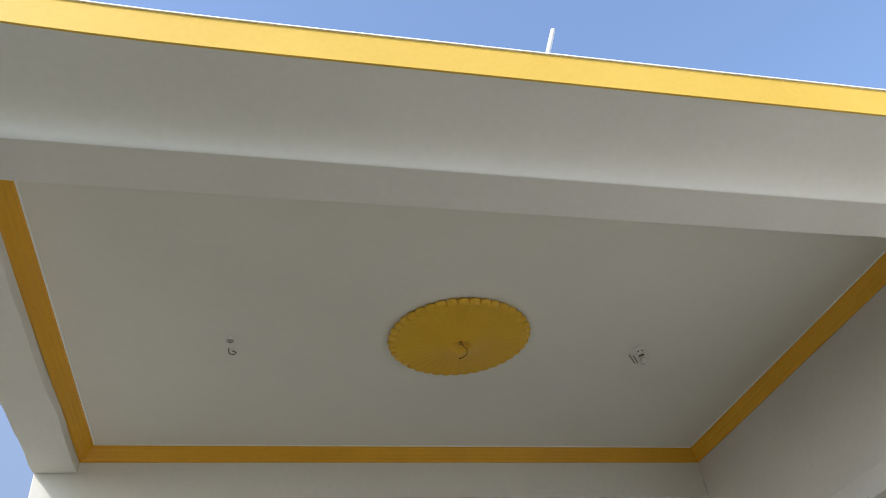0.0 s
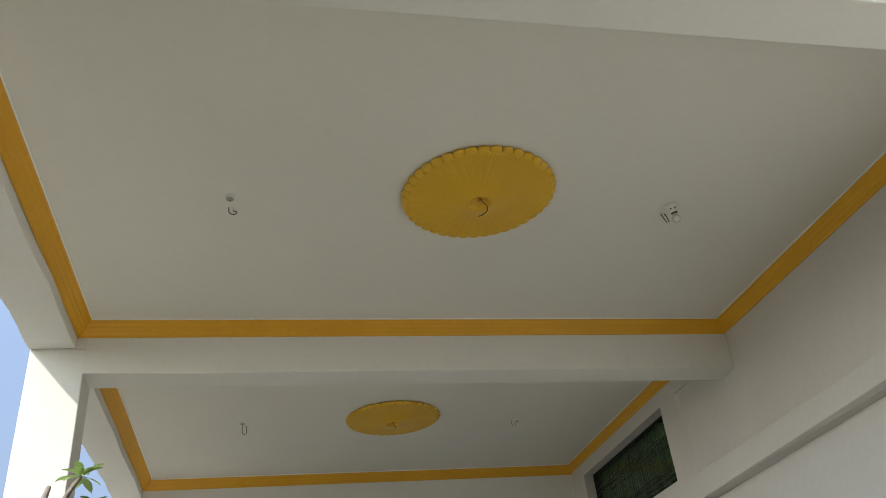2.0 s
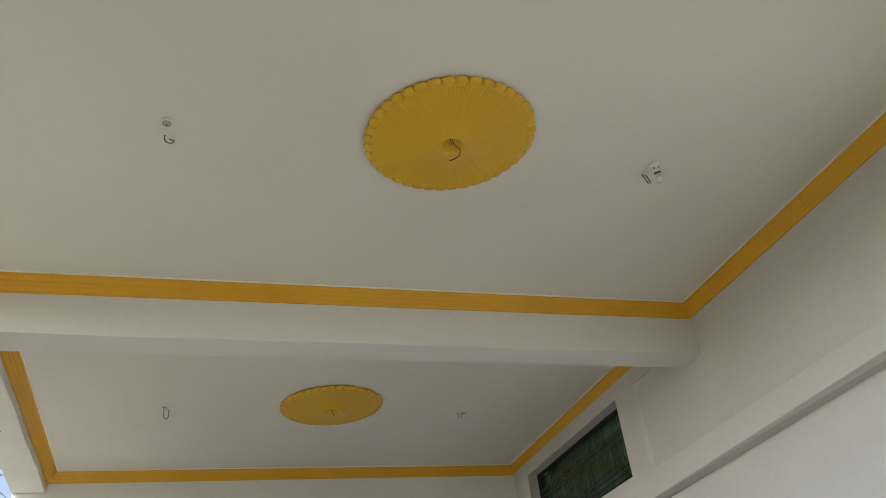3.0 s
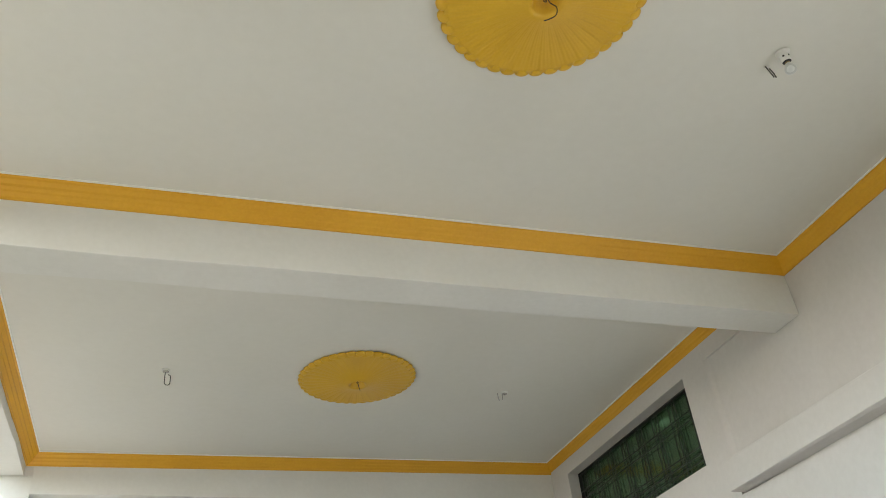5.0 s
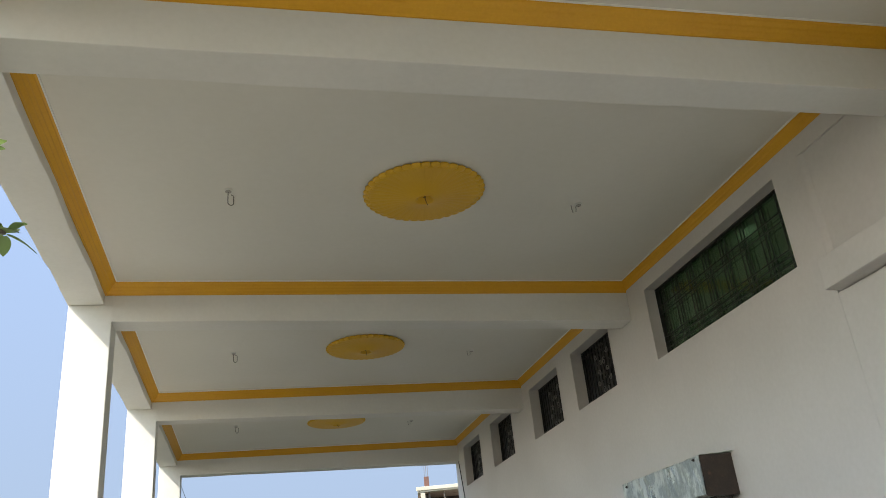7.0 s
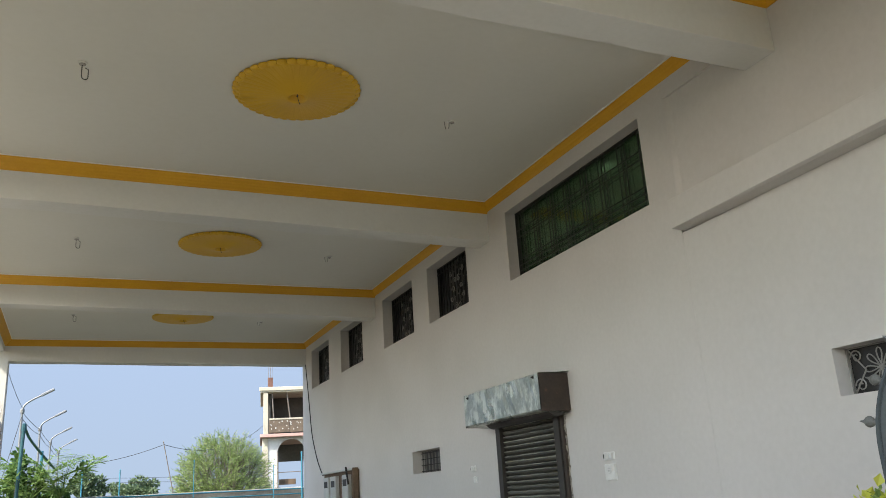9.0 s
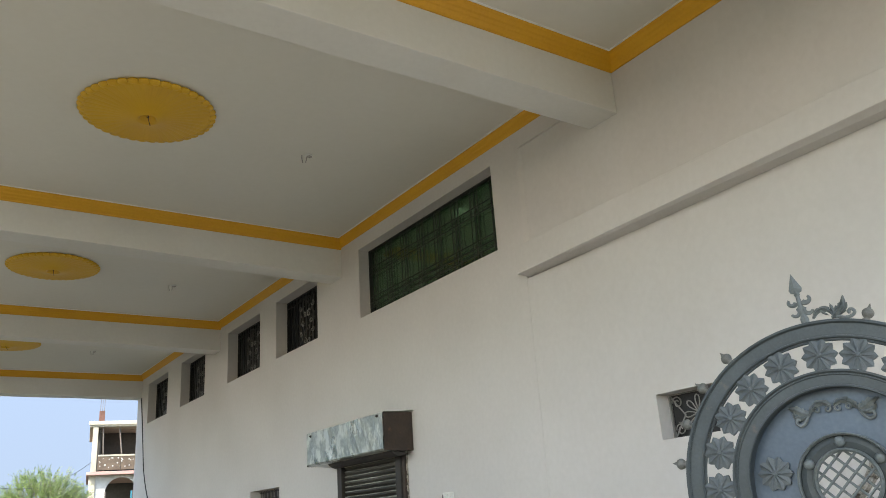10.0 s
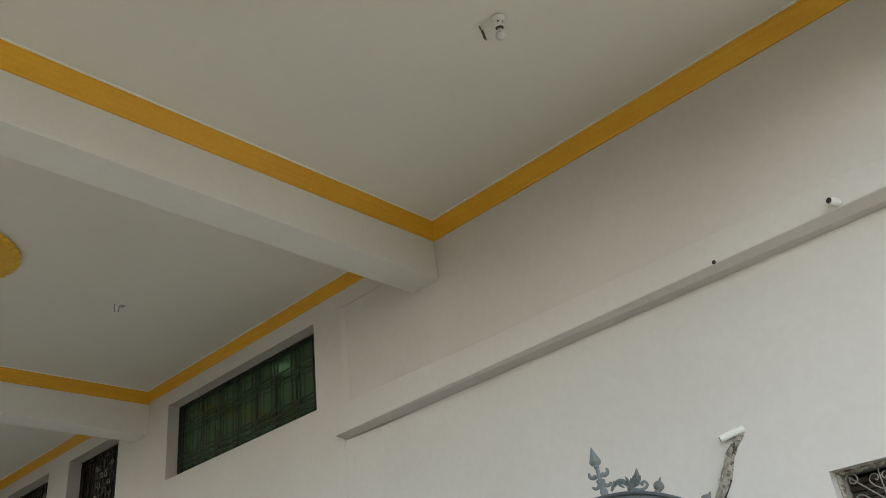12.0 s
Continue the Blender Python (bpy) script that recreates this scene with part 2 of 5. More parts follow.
# ---- mesh tools ----
def finish(name, bm, mat, parent=None, label="", smooth=False):
    me = bpy.data.meshes.new(name)
    if smooth:
        for f in bm.faces:
            f.smooth = True
    bm.to_mesh(me)
    bm.free()
    me.materials.append(mat)
    ob = new(name, me)
    if parent is not None:
        ob.parent = parent
    if label:
        ob["label"] = label
    return ob


def part(name, bm, material, parent, label="", smooth=False):
    return finish(name, bm, material, parent, label, smooth)


def add_box(bm, x0, x1, y0, y1, z0, z1, bevel=0.0):
    r = bmesh.ops.create_cube(bm, size=1.0, matrix=Matrix.LocRotScale(((x0 + x1) / 2, (y0 + y1) / 2, (z0 + z1) / 2), None, (x1 - x0, y1 - y0, z1 - z0)))
    if bevel:
        es = list({e for v in r["verts"] for e in v.link_edges})
        bmesh.ops.bevel(bm, geom=es, offset=bevel, segments=2, affect="EDGES", profile=0.5)
    return bm


def box(x0, x1, y0, y1, z0, z1, bevel=0.0):
    return add_box(bmesh.new(), x0, x1, y0, y1, z0, z1, bevel)


def add_tube(bm, pts, radius, sides=8, cap=True):
    """A round bar through the points; radius is one number or one for each point."""
    pts = [Vector(p) for p in pts]
    radii = [radius] * len(pts) if isinstance(radius, (int, float)) else [float(r) for r in radius]
    rings, side = [], None
    for i, p in enumerate(pts):
        d = (pts[min(i + 1, len(pts) - 1)] - pts[max(i - 1, 0)]).normalized()
        if side is None:
            side = d.orthogonal().normalized()
        side = (side - d * side.dot(d)).normalized()
        up = d.cross(side)
        rings.append([bm.verts.new(p + radii[i] * (math.cos(a) * side + math.sin(a) * up)) for a in (2 * math.pi * k / sides for k in range(sides))])
    for a, b in zip(rings, rings[1:]):
        for k in range(sides):
            bm.faces.new((a[k], a[(k + 1) % sides], b[(k + 1) % sides], b[k]))
    if cap:
        bm.faces.new(rings[0][::-1])
        bm.faces.new(rings[-1])
    return bm


def tube(pts, radius, sides=8):
    return add_tube(bmesh.new(), pts, radius, sides)


def add_lathe(bm, profile, m=None, sides=16):
    """Revolves (radius, height) points about the z axis, then lays the result at the pose m."""
    rings = []
    for r, h in profile:
        rings.append([bm.verts.new(Vector((r * math.cos(2 * math.pi * k / sides), r * math.sin(2 * math.pi * k / sides), h))) for k in range(sides)])
    for a, b in zip(rings, rings[1:]):
        for k in range(sides):
            bm.faces.new((a[k], a[(k + 1) % sides], b[(k + 1) % sides], b[k]))
    bm.faces.new(rings[0][::-1])
    bm.faces.new(rings[-1])
    if m is not None:
        bmesh.ops.transform(bm, matrix=m, verts=[v for ring in rings for v in ring])
    return bm


def lathe(profile, m=None, sides=16):
    return add_lathe(bmesh.new(), profile, m, sides)


def empty(name, m, label, category, group="", kind=""):
    ob = new(name)
    ob.empty_display_size = 0.1
    ob.matrix_basis = m
    return tagged(ob, label, category, group, kind)


def structure(name, bm, mat, label, category, smooth=False):
    return tagged(finish(name, bm, mat, smooth=smooth), label, category, kind="structure")


def wall_with_holes(x0, x1, y0, y1, z0, z1, holes):
    """A wall between x0 and x1 with rectangular openings (ya, yb, za, zb) that go right through it."""
    bm = bmesh.new()
    ys = sorted({y0, y1, *(v for h in holes for v in h[:2])})
    zs = sorted({z0, z1, *(v for h in holes for v in h[2:])})

    def solid(i, j):
        if not (0 <= i < len(ys) - 1 and 0 <= j < len(zs) - 1):
            return False
        cy, cz = (ys[i] + ys[i + 1]) / 2, (zs[j] + zs[j + 1]) / 2
        return not any(h[0] < cy < h[1] and h[2] < cz < h[3] for h in holes)

    def quad(*p):
        bm.faces.new([bm.verts.new(q) for q in p])

    for i in range(len(ys) - 1):
        for j in range(len(zs) - 1):
            if not solid(i, j):
                continue
            a, b, c, d = ys[i], ys[i + 1], zs[j], zs[j + 1]
            quad((x0, a, c), (x0, a, d), (x0, b, d), (x0, b, c))
            quad((x1, a, c), (x1, b, c), (x1, b, d), (x1, a, d))
            if not solid(i - 1, j):
                quad((x0, a, c), (x1, a, c), (x1, a, d), (x0, a, d))
            if not solid(i + 1, j):
                quad((x0, b, c), (x0, b, d), (x1, b, d), (x1, b, c))
            if not solid(i, j - 1):
                quad((x0, a, c), (x0, b, c), (x1, b, c), (x1, a, c))
            if not solid(i, j + 1):
                quad((x0, a, d), (x1, a, d), (x1, b, d), (x0, b, d))
    bmesh.ops.remove_doubles(bm, verts=bm.verts, dist=1e-4)
    return bm


# ---- the plan ----
WALL, CEIL_Z, BEAM_Z, LINTEL_Z, ROOF_Z = 4.48, 4.85, 4.36, 4.62, 5.05
COL_OUT, COL_IN, LINTEL_IN = -1.92, -1.48, -1.562
BEAMS = [(2.95, 3.24), (7.36, 7.67), (12.13, 12.43), (16.63, 16.93), (21.62, 21.94)]
SKEW = [0.0, 0.0, -0.10, 0.0, 0.0]  # how far each beam's open end stands forward
RISE = [0.0, 0.035, 0.07, 0.07, 0.055]  # how much higher its underside is there
BAYS = [(a[1], b[0]) for a, b in zip(BEAMS, BEAMS[1:])]
HIGH = [(8.99, 11.67), (12.84, 14.215), (14.84, 16.24), (17.40, 18.80), (19.67, 21.10)]
HIGH_Z, WIDE_Z = (3.745, 4.575), (3.722, 4.575)
SMALL = [(14.11, 15.165, 1.66, 1.977), (6.90, 7.395, 1.81, 2.125), (4.03, 4.83, 1.78, 2.149)]
SKIN = WALL - 0.026
DOOR = (10.86, 12.26, 0.0, 2.16)

structure("ground", box(-400, 400, -400, 400, -0.6, -0.06), GROUND, "green and brown grassy earth all round the building", "ground")
# unseen apron, added only to bounce sun onto the ceiling
structure("pavement", box(-4.4, -1.954, 1.0, 23.0, -0.058, -0.03, 0.004), BOUNCE_APRON, "added pale concrete apron that bounces sun onto the porch ceiling", "pavement")
structure("floor", box(-1.95, WALL, 2.40, 23.0, -0.06, 0.0), FLOOR, "dusty stone floor under the porch", "floor")

HIGH_HOLES = [(a, b, *(HIGH_Z if k else WIDE_Z)) for k, (a, b) in enumerate(HIGH)]
holes = HIGH_HOLES + SMALL + [DOOR]
structure("wall_east", wall_with_holes(WALL, WALL + 0.32, -3.5, 21.94, 0.0, ROOF_Z, holes), WALL_DIMMED, "white plastered wall with high grilled windows", "wall")

# room behind the wall, coloured dark as shade, with one small made-up far window
structure("wall_room_back", wall_with_holes(9.0, 9.2, -3.5, 21.94, 0.0, ROOF_Z, [(12.35, 13.45, 4.15, 4.80)]), ROOM_SHADE, "inner wall of the building, coloured dark for shade", "wall")
structure("wall_room_south", box(WALL + 0.32, 9.0, -3.5, -3.3, 0, ROOF_Z), ROOM_SHADE, "inner end wall of the building, coloured dark for shade", "wall")
structure("wall_room_north", box(WALL + 0.32, 9.0, 21.74, 21.94, 0, ROOF_Z), ROOM_SHADE, "inner end wall of the building, coloured dark for shade", "wall")
structure("floor_room", box(WALL + 0.32, 9.0, -3.3, 21.74, -0.06, 0.0), ROOM_SHADE, "inner floor of the building, coloured dark for shade", "floor")
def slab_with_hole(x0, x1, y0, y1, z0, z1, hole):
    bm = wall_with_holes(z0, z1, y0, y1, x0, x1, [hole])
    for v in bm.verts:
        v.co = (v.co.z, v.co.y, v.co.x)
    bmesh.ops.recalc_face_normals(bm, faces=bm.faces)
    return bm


ADDED_OPENING = (10.62, 11.0, 5.22, 5.50)  # a small made-up opening over the room, added to light the green panes
structure("ceiling_room", slab_with_hole(WALL + 0.32, 9.0, -3.3, 21.74, 4.90, 4.95, ADDED_OPENING), ROOM_SHADE, "inner ceiling of the building, coloured dark for shade", "ceiling")


def drift(y):
    """The open side runs slightly outwards along the porch."""
    return -0.0068 * (y - 7.36)


def prism(corners, z0s, z1, wave=0.0):
    """An upright block on four corners (x, y), with its own underside height at each."""
    bm = bmesh.new()
    lo = [bm.verts.new((x, y, z)) for (x, y), z in zip(corners, z0s)]
    hi = [bm.verts.new((x, y, z1)) for x, y in corners]
    bm.faces.new(lo[::-1])
    bm.faces.new(hi)
    for k in range(4):
        j = (k + 1) % 4
        bm.faces.new((lo[k], lo[j], hi[j], hi[k]))
    bmesh.ops.recalc_face_normals(bm, faces=bm.faces)
    if wave:
        ends = set(bm.verts)
        across = [e for e in bm.edges if (e.verts[0].co - e.verts[1].co).xy.length > 2]
        bmesh.ops.subdivide_edges(bm, edges=across, cuts=18, use_grid_fill=True)
        for v in bm.verts:
            if v not in ends and v.co.z < z1 - 0.01:
                v.co.z += wave * noise.noise((v.co.x * 1.1, v.co.y * 3.0, 0.0))
                v.co.y += wave * 0.6 * noise.noise((v.co.x * 0.9, v.co.y * 2.0, 7.0))
                if abs(corners[0][0] - corners[1][0]) < 1:
                    v.co.x += wave * noise.noise((v.co.x * 3.0, v.co.y * 1.1, 3.0))
    sharp = [e for e in bm.edges if len(e.link_faces) == 2 and e.calc_face_angle(0.0) > 0.6]
    bmesh.ops.bevel(bm, geom=sharp, offset=0.006, segments=2, affect="EDGES", profile=0.5)
    return bm


def prism_plain(corners, z0, z1):
    """An upright block on any number of corners."""
    bm = bmesh.new()
    lo, hi = ([bm.verts.new((x, y, z)) for x, y in corners] for z in (z0, z1))
    bm.faces.new(lo[::-1])
    bm.faces.new(hi)
    for k in range(len(corners)):
        j = (k + 1) % len(corners)
        bm.faces.new((lo[k], lo[j], hi[j], hi[k]))
    bmesh.ops.recalc_face_normals(bm, faces=bm.faces)
    return bm


# slab over the porch, one mesh with a panel for each bay
bm = bmesh.new()
for a, b in BAYS:
    add_box(bm, COL_OUT + 0.05, WALL, a - 0.12, b + 0.02, CEIL_Z, CEIL_Z + 0.1)
structure("ceiling", bm, CEIL, "white painted flat porch ceiling between beams", "ceiling")
structure("roof", slab_with_hole(COL_OUT - 0.1, 9.2, 2.954, 21.94, CEIL_Z + 0.104, ROOF_Z + 0.05, ADDED_OPENING), WHITE, "flat concrete roof slab over the porch", "roof")

for k, (a, b) in enumerate(BEAMS):
    xo, xi, s = COL_OUT + drift(a), COL_IN + drift(a), SKEW[k]
    if k == 0:
        beam = prism([(COL_OUT, a), (9.2, a), (9.2, b), (COL_OUT, b)], [BEAM_Z] * 4, CEIL_Z + 0.1)
    else:
        beam = prism([(xi - 0.008, a + s), (WALL, a), (WALL, b), (xi - 0.008, b + s)], [BEAM_Z + RISE[k], BEAM_Z, BEAM_Z, BEAM_Z + RISE[k]], CEIL_Z + 0.1, 0.012)
    structure("beam_%d" % (k + 1), beam, WHITE, "white plastered concrete beam across the porch", "beam")
    structure("column_%d" % (k + 1), box(xo, xi, a + s, b + s, 0.0, LINTEL_Z if k else BEAM_Z, 0.008), WHITE, "white plastered square column, sunlit on its outer side", "column")
    if k:
        structure("column_head_%d" % (k + 1), box(xo, xi - 0.002, a + s + 0.002, b + s - 0.002, LINTEL_Z, CEIL_Z + 0.1), WHITE, "white plastered column head under the roof slab", "column")
for k, (a, b) in enumerate(BAYS):
    a, b = a + SKEW[k], b + SKEW[k + 1]
    da, db = drift(a), drift(b)
    structure("lintel_%d" % (k + 1), prism([(COL_OUT + da, a), (LINTEL_IN + da, a), (LINTEL_IN + db, b), (COL_OUT + db, b)], [LINTEL_Z] * 4, CEIL_Z + 0.1, 0.022), WHITE, "white plastered edge beam along the open side", "beam")

# canopy over the entrance: yellow edge, flat soffit curving down into the beam; its line lifts towards the open corner
def bow(x):
    return min(0.12 * (max(0.0, 0.3 - x) / 2.2) ** 3, 0.09) - 0.007


def bowed_strip(y0, y1, z0, z1):
    """A flat band along the canopy that follows its bowed line."""
    bm = bmesh.new()
    rings = [[bm.verts.new((x, y, z + bow(x))) for y, z in ((y0, z0), (y0, z1), (y1, z1), (y1, z0))] for x in [-2.3 + 0.25 * k for k in range(27)] + [9.2]]
    bm.faces.new(rings[0])
    bm.faces.new(rings[-1])
    for ra, rb in zip(rings, rings[1:]):
        for k in range(4):
            bm.faces.new((ra[k], rb[k], rb[(k + 1) % 4], ra[(k + 1) % 4]))
    bmesh.ops.recalc_face_normals(bm, faces=bm.faces)
    return bm


bm = bmesh.new()
cove = [(2.475 + 0.471 * math.sin(q) ** 0.7, 4.357 + 0.20 * max(math.cos(q), 0.0) ** 0.7) for q in np.linspace(0.02, math.pi / 2, 30)]
prof = [(2.475, 4.748), (2.475, 4.552)] + cove + [(2.952, 4.357), (2.952, 4.748)]
n = len(prof)
stations = [-2.3 + 0.25 * k for k in range(27)] + [9.2]
rings = [[bm.verts.new((x, y, z + (bow(x) if i < n - 3 else 0.0))) for i, (y, z) in enumerate(prof)] for x in stations]
bm.faces.new(rings[0])
bm.faces.new(rings[-1])
for ra, rb in zip(rings, rings[1:]):
    for i in range(n):
        j = (i + 1) % n
        f = bm.faces.new((ra[i], rb[i], rb[j], ra[j]))
        f.smooth = 1 < i < n - 3
bmesh.ops.recalc_face_normals(bm, faces=bm.faces)
structure("eaves", bm, WHITE, "white plastered canopy edge with a coved underside", "eaves")
structure("fascia", bowed_strip(2.460, 2.472, 4.549, 4.752), FASCIA, "bright yellow painted band along the canopy edge", "fascia")
structure("trim_fascia", bowed_strip(2.452, 2.474, 4.753, 4.762), LIP_WHITE, "thin white edge along the top of the fascia", "trim")

# low wall inside the open side, in shallow steps
bm = bmesh.new()
for k, (a, b) in enumerate(zip((9.6, 11.2, 12.2, 16.0), (11.2, 12.2, 16.0, 16.62))):
    add_box(bm, COL_IN + 0.004, -1.25 - 0.012 * (k % 2), a, b, 0.0, 2.20 - 0.0125 * ((a + b) / 2 - 9.6), 0.006)
structure("wall_west_low", bm, WHITE, "white plastered low wall between the columns, in shade", "wall")

# dark colour stands in for the shade on this wall's inner face
structure("wall_west_outer", box(-2.07, -1.965, 19.4, 21.615, 0.0, 3.62, 0.006), RAIL, "outer wall beside the last bay, coloured dark for its shaded face", "wall")

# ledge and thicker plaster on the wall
structure("ledge", prism([(4.31, 0.0), (WALL + 0.01, 0.0), (WALL + 0.01, 8.60), (4.31, 8.58)], [3.50, 3.442, 3.347, 3.348], 3.60), WALL_DIMMED, "white plastered ledge along the wall", "ledge")
structure("wall_skin_north", wall_with_holes(SKIN, WALL + 0.002, 8.62, 21.94, 0.0, CEIL_Z, HIGH_HOLES + [SMALL[0], DOOR]), WALL_DIMMED, "thicker white plaster on the wall", "wall")
structure("wall_skin_taper", prism_plain([(SKIN + 0.002, 8.6195), (WALL + 0.002, 7.42), (WALL + 0.002, 8.6195)], 0.0, 3.34), WALL_DIMMED, "white plaster feathered out along the wall", "wall")
structure("wall_skin_round", prism_plain([(SKIN, 8.6195), (SKIN + 0.003, 8.606), (WALL - 0.005, 8.565), (WALL + 0.002, 8.545), (WALL + 0.002, 8.6195)], 3.602, 4.584), WALL_DIMMED, "softly rounded edge of the thicker plaster", "wall")
structure("wall_skin_upper", box(SKIN, WALL + 0.002, 7.67, 8.618, 4.585, CEIL_Z), WALL_DIMMED, "white plaster band under the cornice", "wall")


# ---- cornices ----
CORNICE = [(0.0, -0.128), (0.012, -0.128), (0.018, -0.112), (0.040, -0.092), (0.046, -0.080), (0.060, -0.066), (0.066, -0.050), (0.086, -0.030), (0.092, -0.016), (0.104, -0.012), (0.104, 0.0)]
WHITE_LIP = [(0.104, -0.010), (0.1145, -0.010), (0.1145, 0.0), (0.104, 0.0)]


def cornice_ring(x0, x1, y0, y1, s0, s1, profile):
    """A mitred moulding round the inside of a rectangle, under the ceiling."""
    bm = bmesh.new()
    loops = []
    for o, h in profile:
        loops.append([bm.verts.new((x, y, CEIL_Z + h)) for x, y in ((x0 + drift(y0) + o * 1.1, y0 + s0 + o), (x1 - o, y0 + o), (x1 - o, y1 - o), (x0 + drift(y1) + o * 1.1, y1 + s1 - o))])
    for a, b in zip(loops, loops[1:]):
        for k in range(4):
            bm.faces.new((a[k], b[k], b[(k + 1) % 4], a[(k + 1) % 4]))
    bmesh.ops.recalc_face_normals(bm, faces=bm.faces)
    return bm


for k, (a, b) in enumerate(BAYS):
    structure("cornice_%d" % (k + 1), cornice_ring(LINTEL_IN, WALL, a, b, SKEW[k], SKEW[k + 1], CORNICE), YELLOW, "mustard yellow moulded cornice round the ceiling", "cornice")
    structure("trim_%d" % (k + 1), cornice_ring(LINTEL_IN, WALL, a, b, SKEW[k], SKEW[k + 1], WHITE_LIP), LIP_WHITE, "thin white edge between cornice and ceiling", "trim")


# ---- ceiling medallions ----
def medallion(m, curl):
    ob = empty("ceiling_medallion", m, "mustard yellow round plaster ceiling rose with scalloped rim", "ceiling rose", "ceiling roses")
    petals, R = 40, 0.520
    steps, sides = 18, 480
    bm = bmesh.new()
    rows = []
    for i in range(steps + 1):
        s = i / steps
        r = 0.085 + (R - 0.085) * s ** 1.25
        h = -0.040 - 0.046 * math.exp(-(((r - 0.085) / 0.12) ** 1.3)) - 0.003 * math.cos((r - 0.1) * 7)
        row = []
        for k in range(sides):
            a = 2 * math.pi * k / sides
            rib = abs(math.sin(petals * a / 2)) ** 0.6
            flute = (0.0028 * rib + 0.0009 * math.sin(petals * a * 3)) * min(1.0, s * 1.2)
            row.append(bm.verts.new((r * math.cos(a), r * math.sin(a), h - flute)))
        rows.append(row)
    inner = [[bm.verts.new((r * math.cos(2 * math.pi * k / sides), r * math.sin(2 * math.pi * k / sides), h)) for k in range(sides)] for r, h in ((0.079, -0.087), (0.073, -0.083), (0.066, -0.070), (0.055, -0.04), (0.03, -0.022), (0.004, -0.02))]
    rows = inner[::-1] + rows
    rim = [bm.verts.new((R * math.cos(2 * math.pi * k / sides), R * math.sin(2 * math.pi * k / sides), 0)) for k in range(sides)]
    rows.append(rim)
    for a, b in zip(rows, rows[1:]):
        for k in range(sides):
            bm.faces.new((a[k], a[(k + 1) % sides], b[(k + 1) % sides], b[k]))
    bmesh.ops.recalc_face_normals(bm, faces=bm.faces)
    for f in bm.faces:
        f.normal_update()
    part("fluted_disc", bm, MEDAL, ob, smooth=True)
    # one shell at the rim, used again round the whole edge
    bm = bmesh.new()
    n, mrows = 10, []
    for i in range(7):
        t = i / 6
        row = []
        for k in range(n + 1):
            a = math.pi * (k / n - 0.5)
            th = t * math.pi / 2
            w = 0.0425 * math.sin(a) * (0.80 + 0.20 * math.sin(math.pi * 0.5 * min(t * 1.6, 1)))
            out = 0.500 + 0.060 * math.sin(th) - 0.030 * (1 - math.cos(a)) * math.sin(th)
            down = -(0.014 + 0.030 * math.cos(th) ** 0.8) * (0.52 + 0.48 * math.cos(a) ** 0.5) + (0.004 if t == 0 else 0.0)
            row.append(bm.verts.new((out, w, down)))
        mrows.append(row)
    top = [bm.verts.new((v.co.x - 0.03, v.co.y, 0.0)) for v in mrows[-1]]
    mrows.append(top)
    for a, b in zip(mrows, mrows[1:]):
        for k in range(n):
            bm.faces.new((a[k], a[k + 1], b[k + 1], b[k]))
    bmesh.ops.recalc_face_normals(bm, faces=bm.faces)
    first = part("rim_shell", bm, MEDAL, ob, smooth=True)
    for k in range(1, petals):
        o = new("rim_shell", first.data)
        o.parent, o.matrix_basis = ob, pose(0, 0, 0, 0, 0, 360 * k / petals)
    hook = [(0.0, 0.0, -0.02), (0.0, 0.0, -0.05)] + [(0.009 * math.sin(a), 0.0, -0.059 + 0.009 * math.cos(a)) for a in np.linspace(0.2, 4.6, 9)]
    part("fan_hook", tube(hook, 0.003, 6), IRON, ob, "dark iron fan hook")
    long = [(0.012, -0.004, -0.03), (0.02, -0.012, -0.085), (0.045, -0.02, -0.12), (0.045, 0.0, -0.155), (0.01, 0.02, -0.175), (-0.015, 0.03, -0.18)]
    short = [(0.0, 0.0, -0.04), (0.012, 0.012, -0.09), (0.03, 0.03, -0.125)]
    part("loose_wire", tube(smooth_path(long if curl else short), 0.003, 6), BLACK, ob, "loose dark wire end")
    return ob


def smooth_path(pts, n=6):
    pts = [Vector(p) for p in pts]
    out = []
    for i in range(len(pts) - 1):
        p0, p1, p2, p3 = pts[max(i - 1, 0)], pts[i], pts[i + 1], pts[min(i + 2, len(pts) - 1)]
        for k in range(n):
            t = k / n
            out.append(0.5 * (2 * p1 + (p2 - p0) * t + (2 * p0 - 5 * p1 + 4 * p2 - p3) * t * t + (3 * p1 - p0 - 3 * p2 + p3) * t ** 3))
    return out + [pts[-1]]


MED_X = 1.483
medallion(pose(MED_X, 5.28, CEIL_Z, 0, 0, 0), True)
first = medallion(pose(MED_X - 0.015, 9.83, CEIL_Z, 0, 0, 0), False)
for y, turn in ((14.42, 18), (19.09, -27)):
    copy_thing(first, pose(MED_X, y, CEIL_Z, 0, 0, turn))


